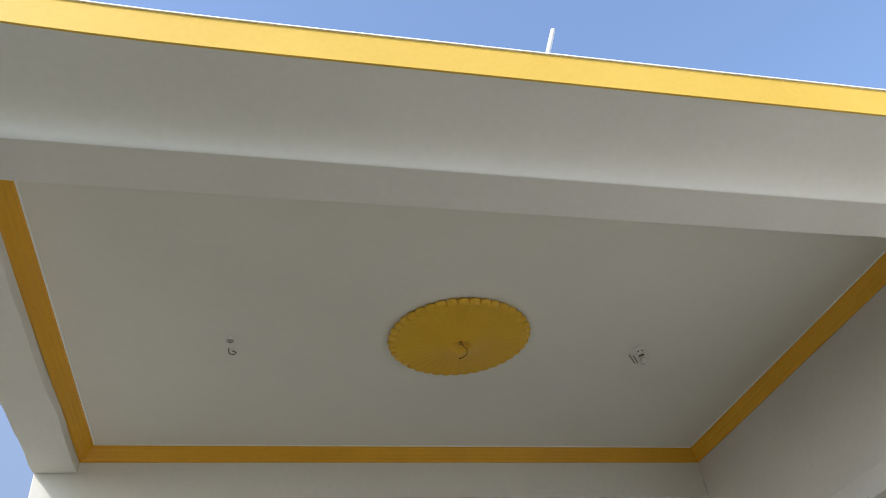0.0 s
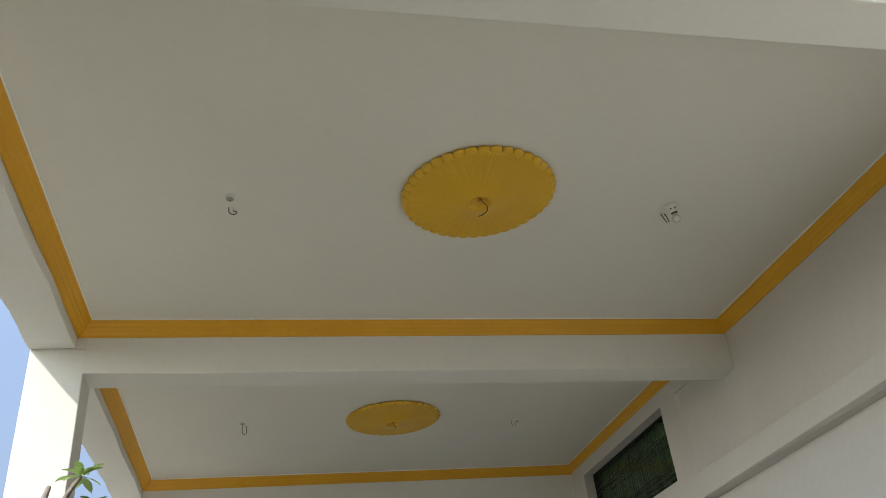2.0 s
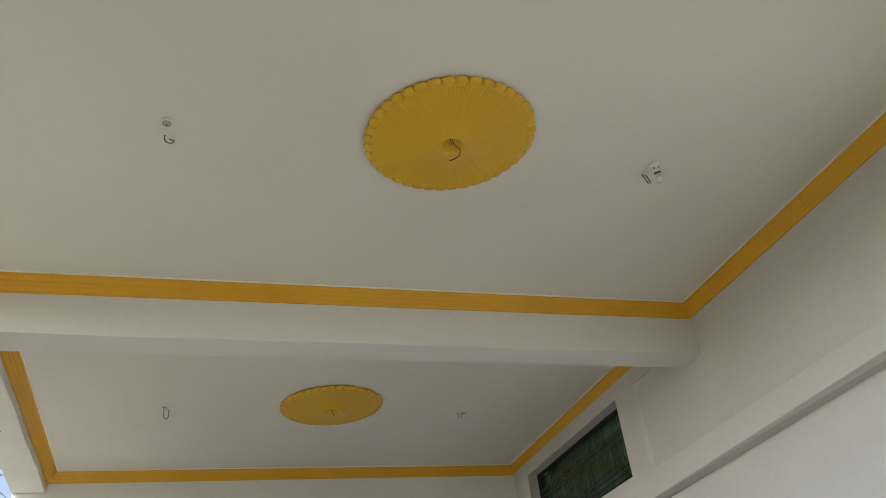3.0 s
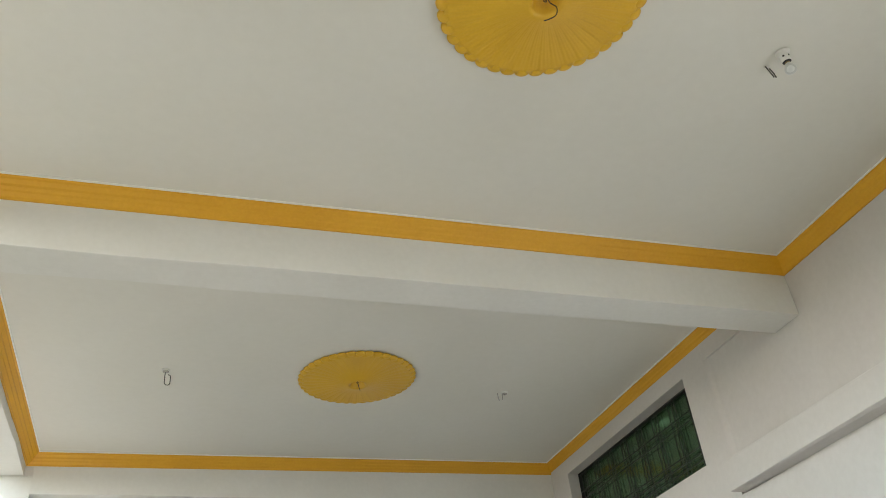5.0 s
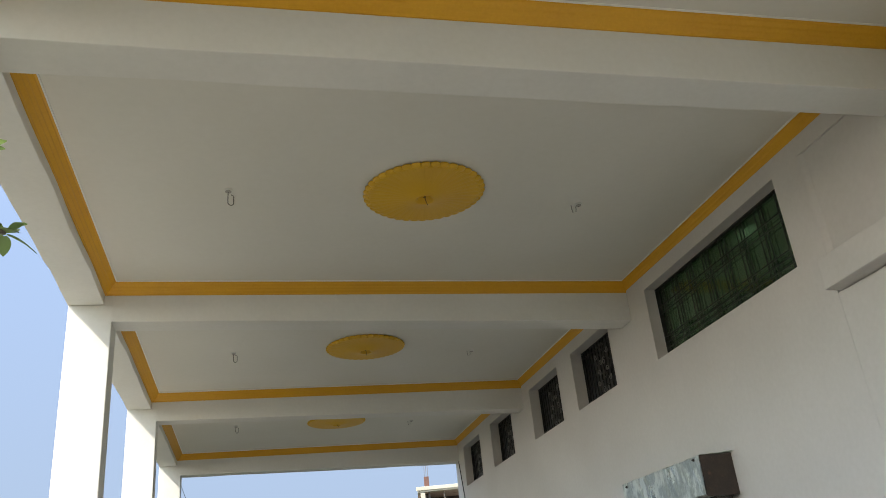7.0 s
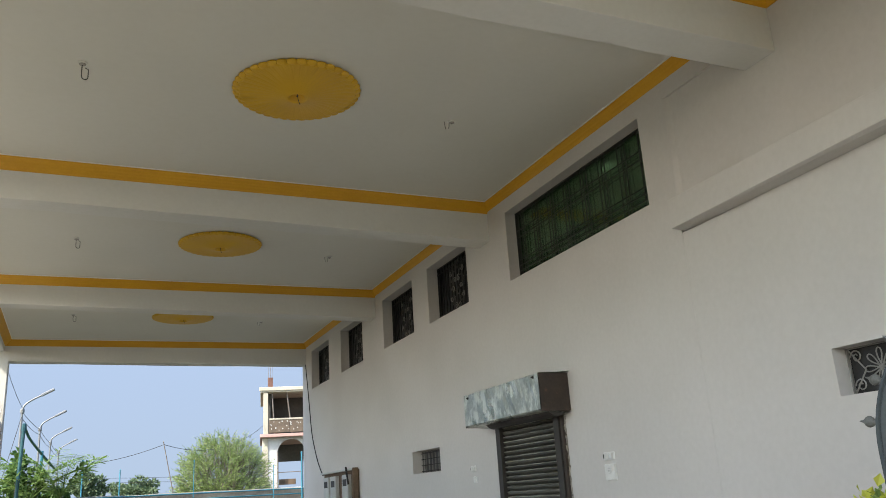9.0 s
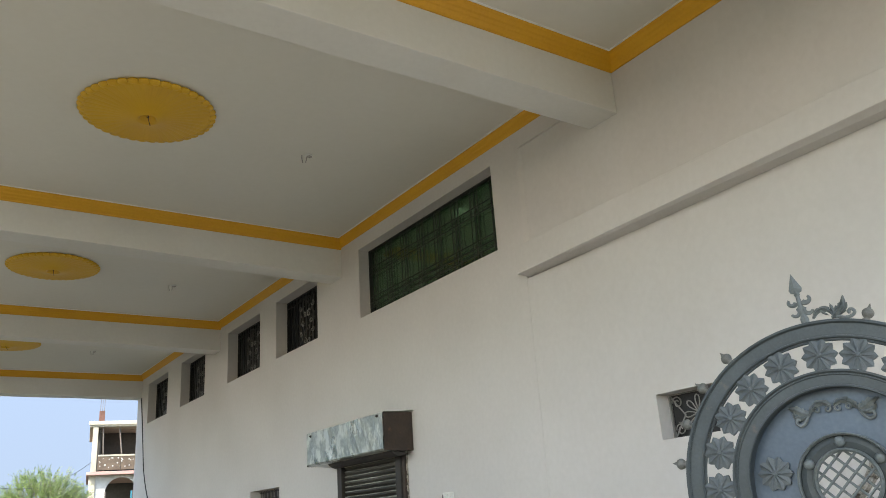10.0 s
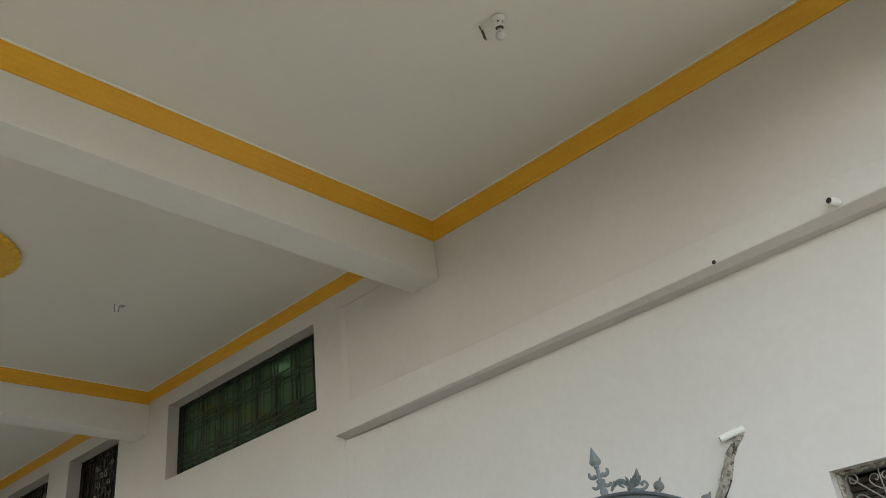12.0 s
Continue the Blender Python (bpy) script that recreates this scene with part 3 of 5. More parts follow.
# ---- lamp holders and hooks ----
def batten_holder(m, bulb, label):
    ob = empty("lamp_holder", m, label, "lamp holder", "lamp holders on the ceiling")
    part("base", lathe([(0.040, 0.0), (0.040, -0.010), (0.036, -0.016), (0.026, -0.020), (0.024, -0.024)], sides=20), PVC, ob, smooth=False)
    part("socket", lathe([(0.024, -0.020), (0.025, -0.05), (0.027, -0.062), (0.022, -0.066), (0.018, -0.060)], sides=18), PVC, ob)
    # black discs and a black ring give the shade inside the holder's holes
    for a in (-150, -75):
        part("screw_hole_disc", lathe([(0.006, 0.0), (0.006, 0.002), (0.004, 0.003)], pose(0.0245 * math.cos(radians(a)), 0.0245 * math.sin(radians(a)), -0.036, 0, 90, a), 8), BLACK, ob, "black disc for the shade in a screw hole")
    part("socket_mouth_ring", lathe([(0.0235, -0.060), (0.0245, -0.068), (0.016, -0.070)], sides=16), BLACK, ob, "black ring for the shade in the socket mouth")
    if bulb:
        part("bulb_cap", lathe([(0.0135, -0.058), (0.0135, -0.074), (0.012, -0.077)], sides=14), BRASS, ob, "brass bulb cap")
        prof = [(0.012, -0.075), (0.017, -0.084), (0.027, -0.098), (0.032, -0.112), (0.031, -0.126), (0.023, -0.138), (0.010, -0.144), (0.002, -0.145)]
        part("bulb", lathe(prof, sides=20), BULB, ob, "clear unlit glass bulb", smooth=True)
    return ob


def small_rose(m):
    ob = empty("ceiling_rose_box", m, "small white plastic wire box on the ceiling", "wire box", "wire boxes on the ceiling")
    part("base", lathe([(0.036, 0.0), (0.036, -0.012), (0.032, -0.017)], sides=20), PVC, ob)
    part("cover", lathe([(0.028, -0.015), (0.026, -0.023), (0.018, -0.027), (0.004, -0.028)], sides=20), BOXGREY, ob)
    part("screw", lathe([(0.005, -0.024), (0.005, -0.031), (0.002, -0.032)], sides=8), BLACK, ob, "dark screw")
    return ob


def iron_hook(m, drop, width, open_end, mat=IRON_MID):
    """A bent rod set in the slab: two legs joined at the bottom, or left open."""
    ob = empty("ceiling_hook", m, "bent iron rod hook set in the ceiling", "hook", "hooks in the ceiling")
    h = width / 2
    part("socket_ring", lathe([(0.012, 0.0), (0.011, -0.006), (0.005, -0.008)], sides=10), PVC, ob)
    if open_end:
        part("rod", tube([(-h, 0, 0), (-h * 0.9, 0.005, -drop * 0.5), (-h * 0.5, 0.012, -drop)], 0.004, 6), mat, ob)
        part("rod", tube([(h, 0, 0), (h, 0.004, -drop * 0.55), (h * 0.8, 0.01, -drop * 0.95)], 0.004, 6), mat, ob)
    else:
        bend = [(h * math.cos(a), 0, -drop + h + h * math.sin(a)) for a in np.linspace(math.pi, 2 * math.pi, 9)]
        part("rod", tube([(-h, 0, -0.02)] + bend + [(h, 0, -0.03), (0, 0, -0.022)], 0.004, 6), mat, ob)
        part("stem", tube([(-h, 0, 0), (-h, 0, -0.03)], 0.004, 6), mat, ob)
    return ob


batten_holder(pose(3.02, 5.352, CEIL_Z, 8, -12, 0) @ Matrix.Scale(1.05, 4), True, "white lamp holder with an unlit bulb under the ceiling")
iron_hook(pose(3.005, 5.475, CEIL_Z, -14, -16, 20), 0.085, 0.045, True)
small_rose(pose(-0.25, 5.41, CEIL_Z))
iron_hook(pose(-0.235, 5.545, CEIL_Z, 0, 0, 10), 0.055, 0.055, False)
for x, y in ((-0.265, 9.865), (-0.33, 14.56), (-0.40, 19.13)):
    small_rose(pose(x, y, CEIL_Z))
    iron_hook(pose(x + 0.02, y + 0.05, CEIL_Z, 0, 0, 15), 0.125, 0.05, False)
for x, y in ((3.05, 10.03), (3.12, 14.75), (3.0, 19.38)):
    small_rose(pose(x, y, CEIL_Z))
    iron_hook(pose(x - 0.04, y + 0.03, CEIL_Z, 0, 0, -10), 0.075, 0.045, True, IRON_PALE)


# ---- windows in the wall ----
def high_window(k, y0, y1, z0, z1, wide):
    ob = empty("window_%d" % k, pose(WALL + (0.118 if wide else 0.15), (y0 + y1) / 2, z0), "green glazed window behind a black iron grille" if wide else "dark glazed window behind an ornamental black iron grille", "window", kind="structure")
    w, h = (y1 - y0) / 2, z1 - z0
    fr = 0.022
    for a, b, c, d in ((-w, w, 0, fr), (-w, w, h - fr, h), (-w, -w + fr, fr, h - fr), (w - fr, w, fr, h - fr)):
        part("window_frame", box(-0.008, 0.06, a + 0.002, b - 0.002, c + 0.002, d - 0.002, 0.003), IRON, ob)
    n = 1 if wide else 2
    for i in range(n):
        a, b = -w + fr + (2 * w - 2 * fr) * i / n, -w + fr + (2 * w - 2 * fr) * (i + 1) / n
        p = part("pane", box(0.036, 0.041, a + 0.004, b - 0.004, fr, h - fr), GREEN_GLASS if wide else DARK_GLASS, ob)
        p.visible_shadow = False
        if i:
            part("mullion", box(0.028, 0.05, a - 0.012, a + 0.012, fr, h - fr, 0.002), IRON, ob)
    r = 0.0095
    if wide:
        for g in range(8):
            c = -w + 0.15 + (2 * w - 0.28) * g / 7
            for d in (-0.060, 0.0, 0.060):
                part("grille_bar", tube([(0.004, c + d, 0.004), (0.004, c + d + 0.006 * math.sin(5 * g + 40 * d), h - 0.004)], 0.0066, 4), IRON, ob)
        for f in (0.15, 0.225, 0.30, 0.63, 0.73):
            part("grille_bar", tube([(-0.004, -w + 0.014, h * f), (-0.004, w - 0.014, h * f)], 0.0066, 4), IRON, ob)
    else:
        for i in range(13):
            c = -w + 0.06 + (2 * w - 0.12) * i / 12
            part("grille_bar", tube([(0.004, c, 0.004), (0.004, c, h - 0.004)], r, 4), IRON, ob)
        for f in (0.12, 0.88):
            part("grille_bar", tube([(-0.004, -w + 0.004, h * f), (-0.004, w - 0.004, h * f)], r, 4), IRON, ob)
        rnd = random.Random(40 + k)
        for i in range(10):
            f = 0.16 + 0.075 * i
            for sx in (-1, 1):
                q, t0 = (0.05 + 0.022 * (i % 2)) * rnd.uniform(0.85, 1.15), rnd.uniform(0, 6.28)
                pts = [(-0.010, sx * (0.06 + 0.07 * (i % 3)) + q * (1 - u / 9) * math.cos(sx * u + t0), h * f + q * (1 - u / 9) * math.sin(sx * u + t0)) for u in np.linspace(0, 7, 18)]
                part("scroll", tube(pts, 0.0065, 4), IRON_MID if i % 2 else IRON_PALE, ob, "paler iron scroll")
        part("scroll_stem", tube([(-0.012, 0, h * 0.12), (-0.012, 0, h * 0.88)], 0.006, 4), IRON_MID, ob, "dusty iron stem")


for k, (a, b) in enumerate(HIGH):
    high_window(k + 1, a, b, *(WIDE_Z if k == 0 else HIGH_Z), k == 0)


def square_window(k, y0, y1, z0, z1):
    ob = empty("window_%d" % k, pose(WALL + 0.12, (y0 + y1) / 2, z0), "small dark window with a square iron grille", "window", kind="structure")
    w, h = (y1 - y0) / 2, z1 - z0
    part("pane", box(0.05, 0.055, -w + 0.003, w - 0.003, 0.003, h - 0.003), DARK_GLASS, ob)
    for i in range(9):
        c = -w + 0.04 + (2 * w - 0.08) * i / 8
        part("grille_bar", tube([(0.004, c, 0.003), (0.004, c, h - 0.003)], 0.010, 4), IRON_PALE, ob)
    for i in range(4):
        c = 0.03 + (h - 0.06) * i / 3
        part("grille_bar", tube([(-0.006, -w + 0.003, c), (-0.006, w - 0.003, c)], 0.007, 4), IRON, ob)


def scroll_window(k, y0, y1, z0, z1, mat):
    ob = empty("window_%d" % k, pose(WALL + 0.13, (y0 + y1) / 2, z0), "small window with a wrought iron flower scroll grille", "window", kind="structure")
    w, h = (y1 - y0) / 2, z1 - z0
    t = 0.012
    for a, b, c, d in ((-w, w, 0, t), (-w, w, h - t, h), (-w, -w + t, t, h - t), (w - t, w, t, h - t)):
        part("grille_frame", box(-0.01, 0.012, a + 0.002, b - 0.002, c + 0.002, d - 0.002, 0.002), mat, ob)
    # black sheet added in place of the dark room behind
    part("shade_backing", box(0.022, 0.03, -w + 0.003, w - 0.003, 0.003, h - 0.003), BLACK, ob, "black sheet put in for the shade behind the grille")
    part("boss", lathe([(0.006, -0.014), (0.018, -0.01), (0.022, 0.0), (0.018, 0.008)], pose(0, 0, h / 2, 0, 90, 0), 12), mat, ob)
    m = min(w, h / 2)
    for i in range(8):
        a0 = 2 * math.pi * i / 8
        pts = []
        for s in np.linspace(0, 2 * math.pi, 15):
            rr, off = m * (0.46 - 0.34 * math.cos(s)), 0.16 * math.sin(s)
            pts.append((0.0, rr * math.cos(a0 + off * 1.4), h / 2 + rr * math.sin(a0 + off * 1.4)))
        part("petal", tube(pts, 0.005, 5), mat, ob)
    for sy in (-1, 1):
        part("diagonal", tube([(0.004, sy * (w - t), h - t), (0.004, sy * w * 0.5, h / 2), (0.004, sy * (w - t), t)], 0.006, 5), mat, ob)
        for sz in (0.2, 0.8):
            pts = [(0.002, sy * (w * 0.72) + 0.045 * math.cos(a) * (1 - a / 12), h * sz + 0.045 * math.sin(a) * (1 - a / 12)) for a in np.linspace(0, 9, 24)]
            part("scroll", tube(pts, 0.005, 5), mat, ob)


square_window(6, *SMALL[0])
scroll_window(7, *SMALL[1], IRON_PALE)


def heart_window(k, y0, y1, z0, z1):
    ob = empty("window_%d" % k, pose(WALL + 0.13, (y0 + y1) / 2, z0), "small window with thin iron spokes and heart scrolls", "window", kind="structure")
    full, h = (y1 - y0) / 2, z1 - z0
    c, w = h / 2, full / 2
    for side in (-1, 1):
        mid = Vector((0, side * w, c))
        part("boss", lathe([(0.006, -0.016), (0.018, -0.012), (0.024, 0.0), (0.018, 0.008)], Matrix.Translation(mid) @ pose(0, 0, 0, 0, -90, 0), 14), BRASS, ob, "dull brass boss")
        for i in range(8):
            a = i * math.pi / 4
            u = Vector((0, math.cos(a), math.sin(a)))
            reach = min(w / max(abs(u.y), 1e-6), c / max(abs(u.z), 1e-6)) - 0.012
            part("spoke", tube([mid, mid + u * reach], 0.004, 5), IRON_PALE, ob)
            if i % 2 == 0:
                v = Vector((0, -u.z, u.y))
                for sd in (-1, 1):
                    pts = [mid + u * reach * p + v * sd * 0.056 * q for p, q in ((0.34, 0.0), (0.50, 0.72), (0.66, 1.0), (0.80, 0.78), (0.82, 0.36), (0.72, 0.16), (0.63, 0.34), (0.68, 0.50))]
                    part("heart_scroll", tube(smooth_path(pts, 4), 0.0035, 5), IRON_PALE, ob)
            else:
                pts = [mid + u * reach * 0.78 + Vector((0, 0.036 * (1 - t / 11) * math.cos(t), 0.036 * (1 - t / 11) * math.sin(t))) for t in np.linspace(0, 8, 22)]
                part("corner_scroll", tube(pts, 0.004, 5), IRON_PALE, ob)
    for i in range(9):
        slat = part("back_slat", box(0.0, 0.05, -full + 0.004, full - 0.004, 0.0, h / 12, 0.003), RUST, ob, "brown slat behind the grille")
        slat.matrix_basis = pose(0.10, 0, 0.02 + (h - 0.04) * i / 9, 0, 14, 0)


heart_window(8, *SMALL[2])


rough = empty("rough_edge", pose(WALL, 0, 0), "rough broken plaster round a small window opening", "plaster edge")
ya, yb, za, zb = SMALL[2]
rnd = random.Random(12)
for k, (p, q) in enumerate((((ya, zb), (yb, zb)), ((yb, zb), (yb, za)), ((ya, za), (ya, zb)), ((ya, za), (yb, za)))):
    pts = [Vector((0.10 + rnd.uniform(-0.006, 0.006), p[0] + (q[0] - p[0]) * t, p[1] + (q[1] - p[1]) * t)) + Vector((0, rnd.uniform(-0.006, 0.006), rnd.uniform(-0.006, 0.006))) for t in np.linspace(0.03, 0.97, 44)]
    part("mortar", tube(pts, [rnd.uniform(0.012, 0.024) for _ in pts], 7), MORTAR, rough)


# ---- rolling shutter ----
def rolling_shutter():
    ob = empty("rolling_shutter", pose(SKIN, 0, 0), "closed grey steel rolling shutter under a galvanised hood", "rolling shutter")
    y0, y1, z0, z1, out = 10.645, 12.455, 2.10, 2.476, -0.352
    bm = bmesh.new()
    n = 26
    rows = []
    rnd = random.Random(4)
    for path in ((out + 0.02, z0 - 0.004), (out, z0 + 0.01), (out, (z0 * 2 + z1) / 3), (out, (z0 + 2 * z1) / 3), (out, z1 - 0.01), (out + 0.015, z1), (-0.004, z1 + 0.012)):
        row = []
        for i in range(n + 1):
            y = y0 + (y1 - y0) * i / n
            d = 0.006 * math.sin(i * 1.7 + path[1] * 30) + rnd.uniform(-0.003, 0.003) if 0 < i < n else 0
            row.append(bm.verts.new((path[0] + d, y, path[1])))
        rows.append(row)
    for a, b in zip(rows, rows[1:]):
        for i in range(n):
            bm.faces.new((a[i], b[i], b[i + 1], a[i + 1]))
    under = [bm.verts.new((-0.004, y0 + (y1 - y0) * i / n, z0 - 0.03)) for i in range(n + 1)]
    for i in range(n):
        bm.faces.new((rows[0][i], rows[0][i + 1], under[i + 1], under[i]))
    bmesh.ops.recalc_face_normals(bm, faces=bm.faces)
    hood = part("hood", bm, GALV, ob, "dented galvanised sheet hood", smooth=False)
    for y in (y0 - 0.008, y1 + 0.001):
        part("end_plate", box(out + 0.006, -0.003, y, y + 0.007, z0 - 0.012, z1 - 0.004, 0.002), RUST, ob, "brown steel end plate")
    part("top_flange", box(-0.10, -0.003, y0 - 0.05, y0 + 0.10, z1 + 0.006, z1 + 0.014, 0.002), GALV, ob)
    for y, z in ((y0 + 0.10, z1 - 0.035), (y1 - 0.12, z1 - 0.05)):
        part("bolt", lathe([(0.014, 0.0), (0.014, 0.008), (0.009, 0.012), (0.006, 0.022)], pose(out, y, z, 0, -90, 0), 10), RAIL, hood)
    part("roll_cover", tube([(-0.15, y0 + 0.02, z0 + 0.055), (-0.15, y1 - 0.35, z0 + 0.055)], 0.12, 20), RAIL, ob, "dark rolled curtain under the hood")
    d0, d1 = 10.86, 12.26
    for y, s in ((d0, 1), (d1, -1)):
        a, b = sorted((y - s * 0.02, y + s * 0.085))
        part("guide_rail", box(-0.05, 0.06, a, b, 0.0, z0 + 0.02, 0.004), RAIL, ob, "dark steel guide rail")
    part("edge_angle", box(-0.035, 0.0, d0 - 0.075, d0 - 0.03, 0.0, z1 - 0.02, 0.003), RUST, ob, "brown steel angle beside the rail")
    rr = random.Random(9)
    edge = [(-0.008, d0 - 0.088 + rr.uniform(-0.007, 0.007), z) for z in np.linspace(0.0, z1 - 0.02, 60)]
    part("mortar_edge", tube(edge, [rr.uniform(0.004, 0.013) for _ in edge], 6), MORTAR, ob, "rough mortar along the rail")
    pitch = 0.056
    bm = bmesh.new()
    prof = [(0.002 + 0.034 * abs(math.cos(t / 2)) ** 0.7, t) for t in np.linspace(-math.pi, math.pi, 11)]
    rows = [[bm.verts.new((-p[0] * 0.85 + 0.03, y, pitch * (p[1] / (2 * math.pi)) * 0.97)) for p in prof] for y in (d0 + 0.05, d1 - 0.05)]
    for i in range(10):
        bm.faces.new((rows[0][i], rows[1][i], rows[1][i + 1], rows[0][i + 1]))
    back = [bm.verts.new((0.034, y, z)) for y in (d0 + 0.05, d1 - 0.05) for z in (-pitch / 2, pitch / 2)]
    bm.faces.new((back[0], back[1], back[3], back[2]))
    first = part("slat", bm, SHUTTER, ob)
    lip = part("slat_lip", tube([(-0.002, d0 + 0.086, 0.012), (-0.004, (d0 + d1) / 2, 0.0115), (-0.002, d1 - 0.086, 0.012)], 0.0055, 5), LIP_LIT, first, "rolled slat edge, coloured lighter for the light it catches")
    first.matrix_basis = pose(0, 0, pitch / 2)
    for k in range(1, int(2.16 / pitch)):
        o = new("slat", first.data)
        o.parent, o.matrix_basis = ob, pose(0, 0, pitch * (k + 0.5))
        e = new("slat_lip", lip.data)
        e.parent = o


rolling_shutter()


# ---- electrical fittings on the wall ----
def switch_board(y, z, w, h, rows, label):
    ob = empty("switch_board", pose(SKIN, y, z), label, "switch board", "switch boards on the wall")
    part("back_box", box(-0.012, -0.001, -w / 2, w / 2, -h / 2, h / 2, 0.004), PVC, ob)
    part("face_plate", box(-0.022, -0.012, -w / 2 + 0.006, w / 2 - 0.006, -h / 2 + 0.006, h / 2 - 0.006, 0.003), PVC, ob)
    for zz, n in rows:
        for i in range(n):
            c = (i - (n - 1) / 2) * 0.042
            part("switch", box(-0.030, -0.022, c - 0.014, c + 0.014, zz - 0.022, zz + 0.022, 0.003), PVC, ob)
    return ob


sb = switch_board(10.055, 1.60, 0.17, 0.075, ((0, 3),), "white plastic switch plate on the wall")
part("indicator", box(-0.026, -0.021, 0.066, 0.078, -0.02, 0.02, 0.001), BLACK, sb, "dark indicator window")
sk = switch_board(10.055, 1.455, 0.17, 0.15, (), "white plastic socket plate on the wall")
part("socket", lathe([(0.035, 0.0), (0.035, 0.006), (0.028, 0.008), (0.024, 0.004)], pose(-0.022, 0, 0.02, 0, -90, 0), 18), PVC, sk)
# small black blocks in place of shaded pin holes
for dy, dz in ((-0.01, 0.012), (0.01, 0.012), (0.0, 0.034)):
    part("pin_hole_block", box(-0.0285, -0.026, dy - 0.003, dy + 0.003, dz - 0.003, dz + 0.003), BLACK, sk)
s2 = switch_board(13.04, 1.635, 0.13, 0.07, ((0, 2),), "small white plastic switch plate on the wall")
part("indicator", box(-0.026, -0.021, 0.04, 0.052, -0.015, 0.015, 0.001), BLACK, s2, "dark indicator window")
s3 = switch_board(13.0, 1.50, 0.09, 0.08, (), "small white plastic socket plate on the wall")


def meter_board():
    ob = empty("meter_board", pose(SKIN, 18.95, 0), "brown wooden board with grey electricity meters", "meter board")
    part("backboard", box(-0.03, -0.001, -1.10, 1.15, 1.1, 1.88, 0.006), WOOD, ob)
    part("frame_strip", box(-0.13, -0.03, -1.14, -1.10, 1.05, 1.90, 0.004), WOOD, ob)
    part("canopy", box(-0.13, -0.03, -1.10, 1.12, 1.865, 1.895, 0.004), METER, ob, "grey sheet canopy")
    for y in (-0.55, 0.25, 0.75):
        c = part("meter", box(-0.11, -0.03, y - 0.19, y + 0.19, 1.30, 1.80, 0.015), METER, ob, "grey plastic meter case")
        part("window", box(-0.114, -0.109, y - 0.12, y + 0.12, 1.60, 1.72, 0.002), BLACK, c)
    part("lever", tube([(-0.12, -0.82, 1.62), (-0.15, -0.78, 1.93)], 0.018, 8), BLACK, ob, "black switch lever")


meter_board()
cable = smooth_path([(4.45, 21.605, 4.36), (4.45, 21.60, 4.28), (4.45, 21.43, 3.75), (4.45, 21.30, 3.3), (4.45, 21.12, 2.75), (4.45, 20.76, 2.25), (4.45, 20.46, 1.98), (4.43, 20.22, 1.86)])
tagged(finish("service_cable", tube(cable, 0.014, 6), BLACK), "black service cable hanging down the wall", "cable")

# pipes on the ledge
def pipe_stub(name, base, tip, r, label, bell=False):
    ob = empty(name, Matrix.Translation(base), label, "pipe")
    b, t = Vector((0, 0, 0)), Vector(tip) - Vector(base)
    d = t.normalized()
    part("pipe_wall", tube([b, t], r, 16), PVC, ob)
    if bell:
        part("bell_end", tube([t * 0.70, t * 0.74, t * 1.0], [r, r * 1.22, r * 1.25], 16), PVC, ob)
    # the pipe is solid; a black disc gives the shade of its opening
    part("bore", tube([t * 1.0 + d * 0.001, t * 1.0 + d * 0.002], r * (1.02 if bell else 0.8), 16), BLACK, ob, "black disc for the shade in the open end")


pipe_stub("drain_pipe", (4.31, 4.262, 3.455), (4.24, 4.288, 3.455), 0.021, "white plastic drain stub out of the ledge")
# black disc on the ledge face in place of the hole's shade
tagged(finish("drain_hole_disc", tube([(4.311, 5.02, 3.424), (4.3075, 5.02, 3.424)], 0.013, 14), BLACK), "black disc for a drain hole's shade at the foot of the ledge", "drain hole")
pipe_stub("roof_pipe", (1.335, 2.52, 4.748), (1.43, 2.525, 5.05), 0.013, "thin white plastic pipe standing on the roof edge")


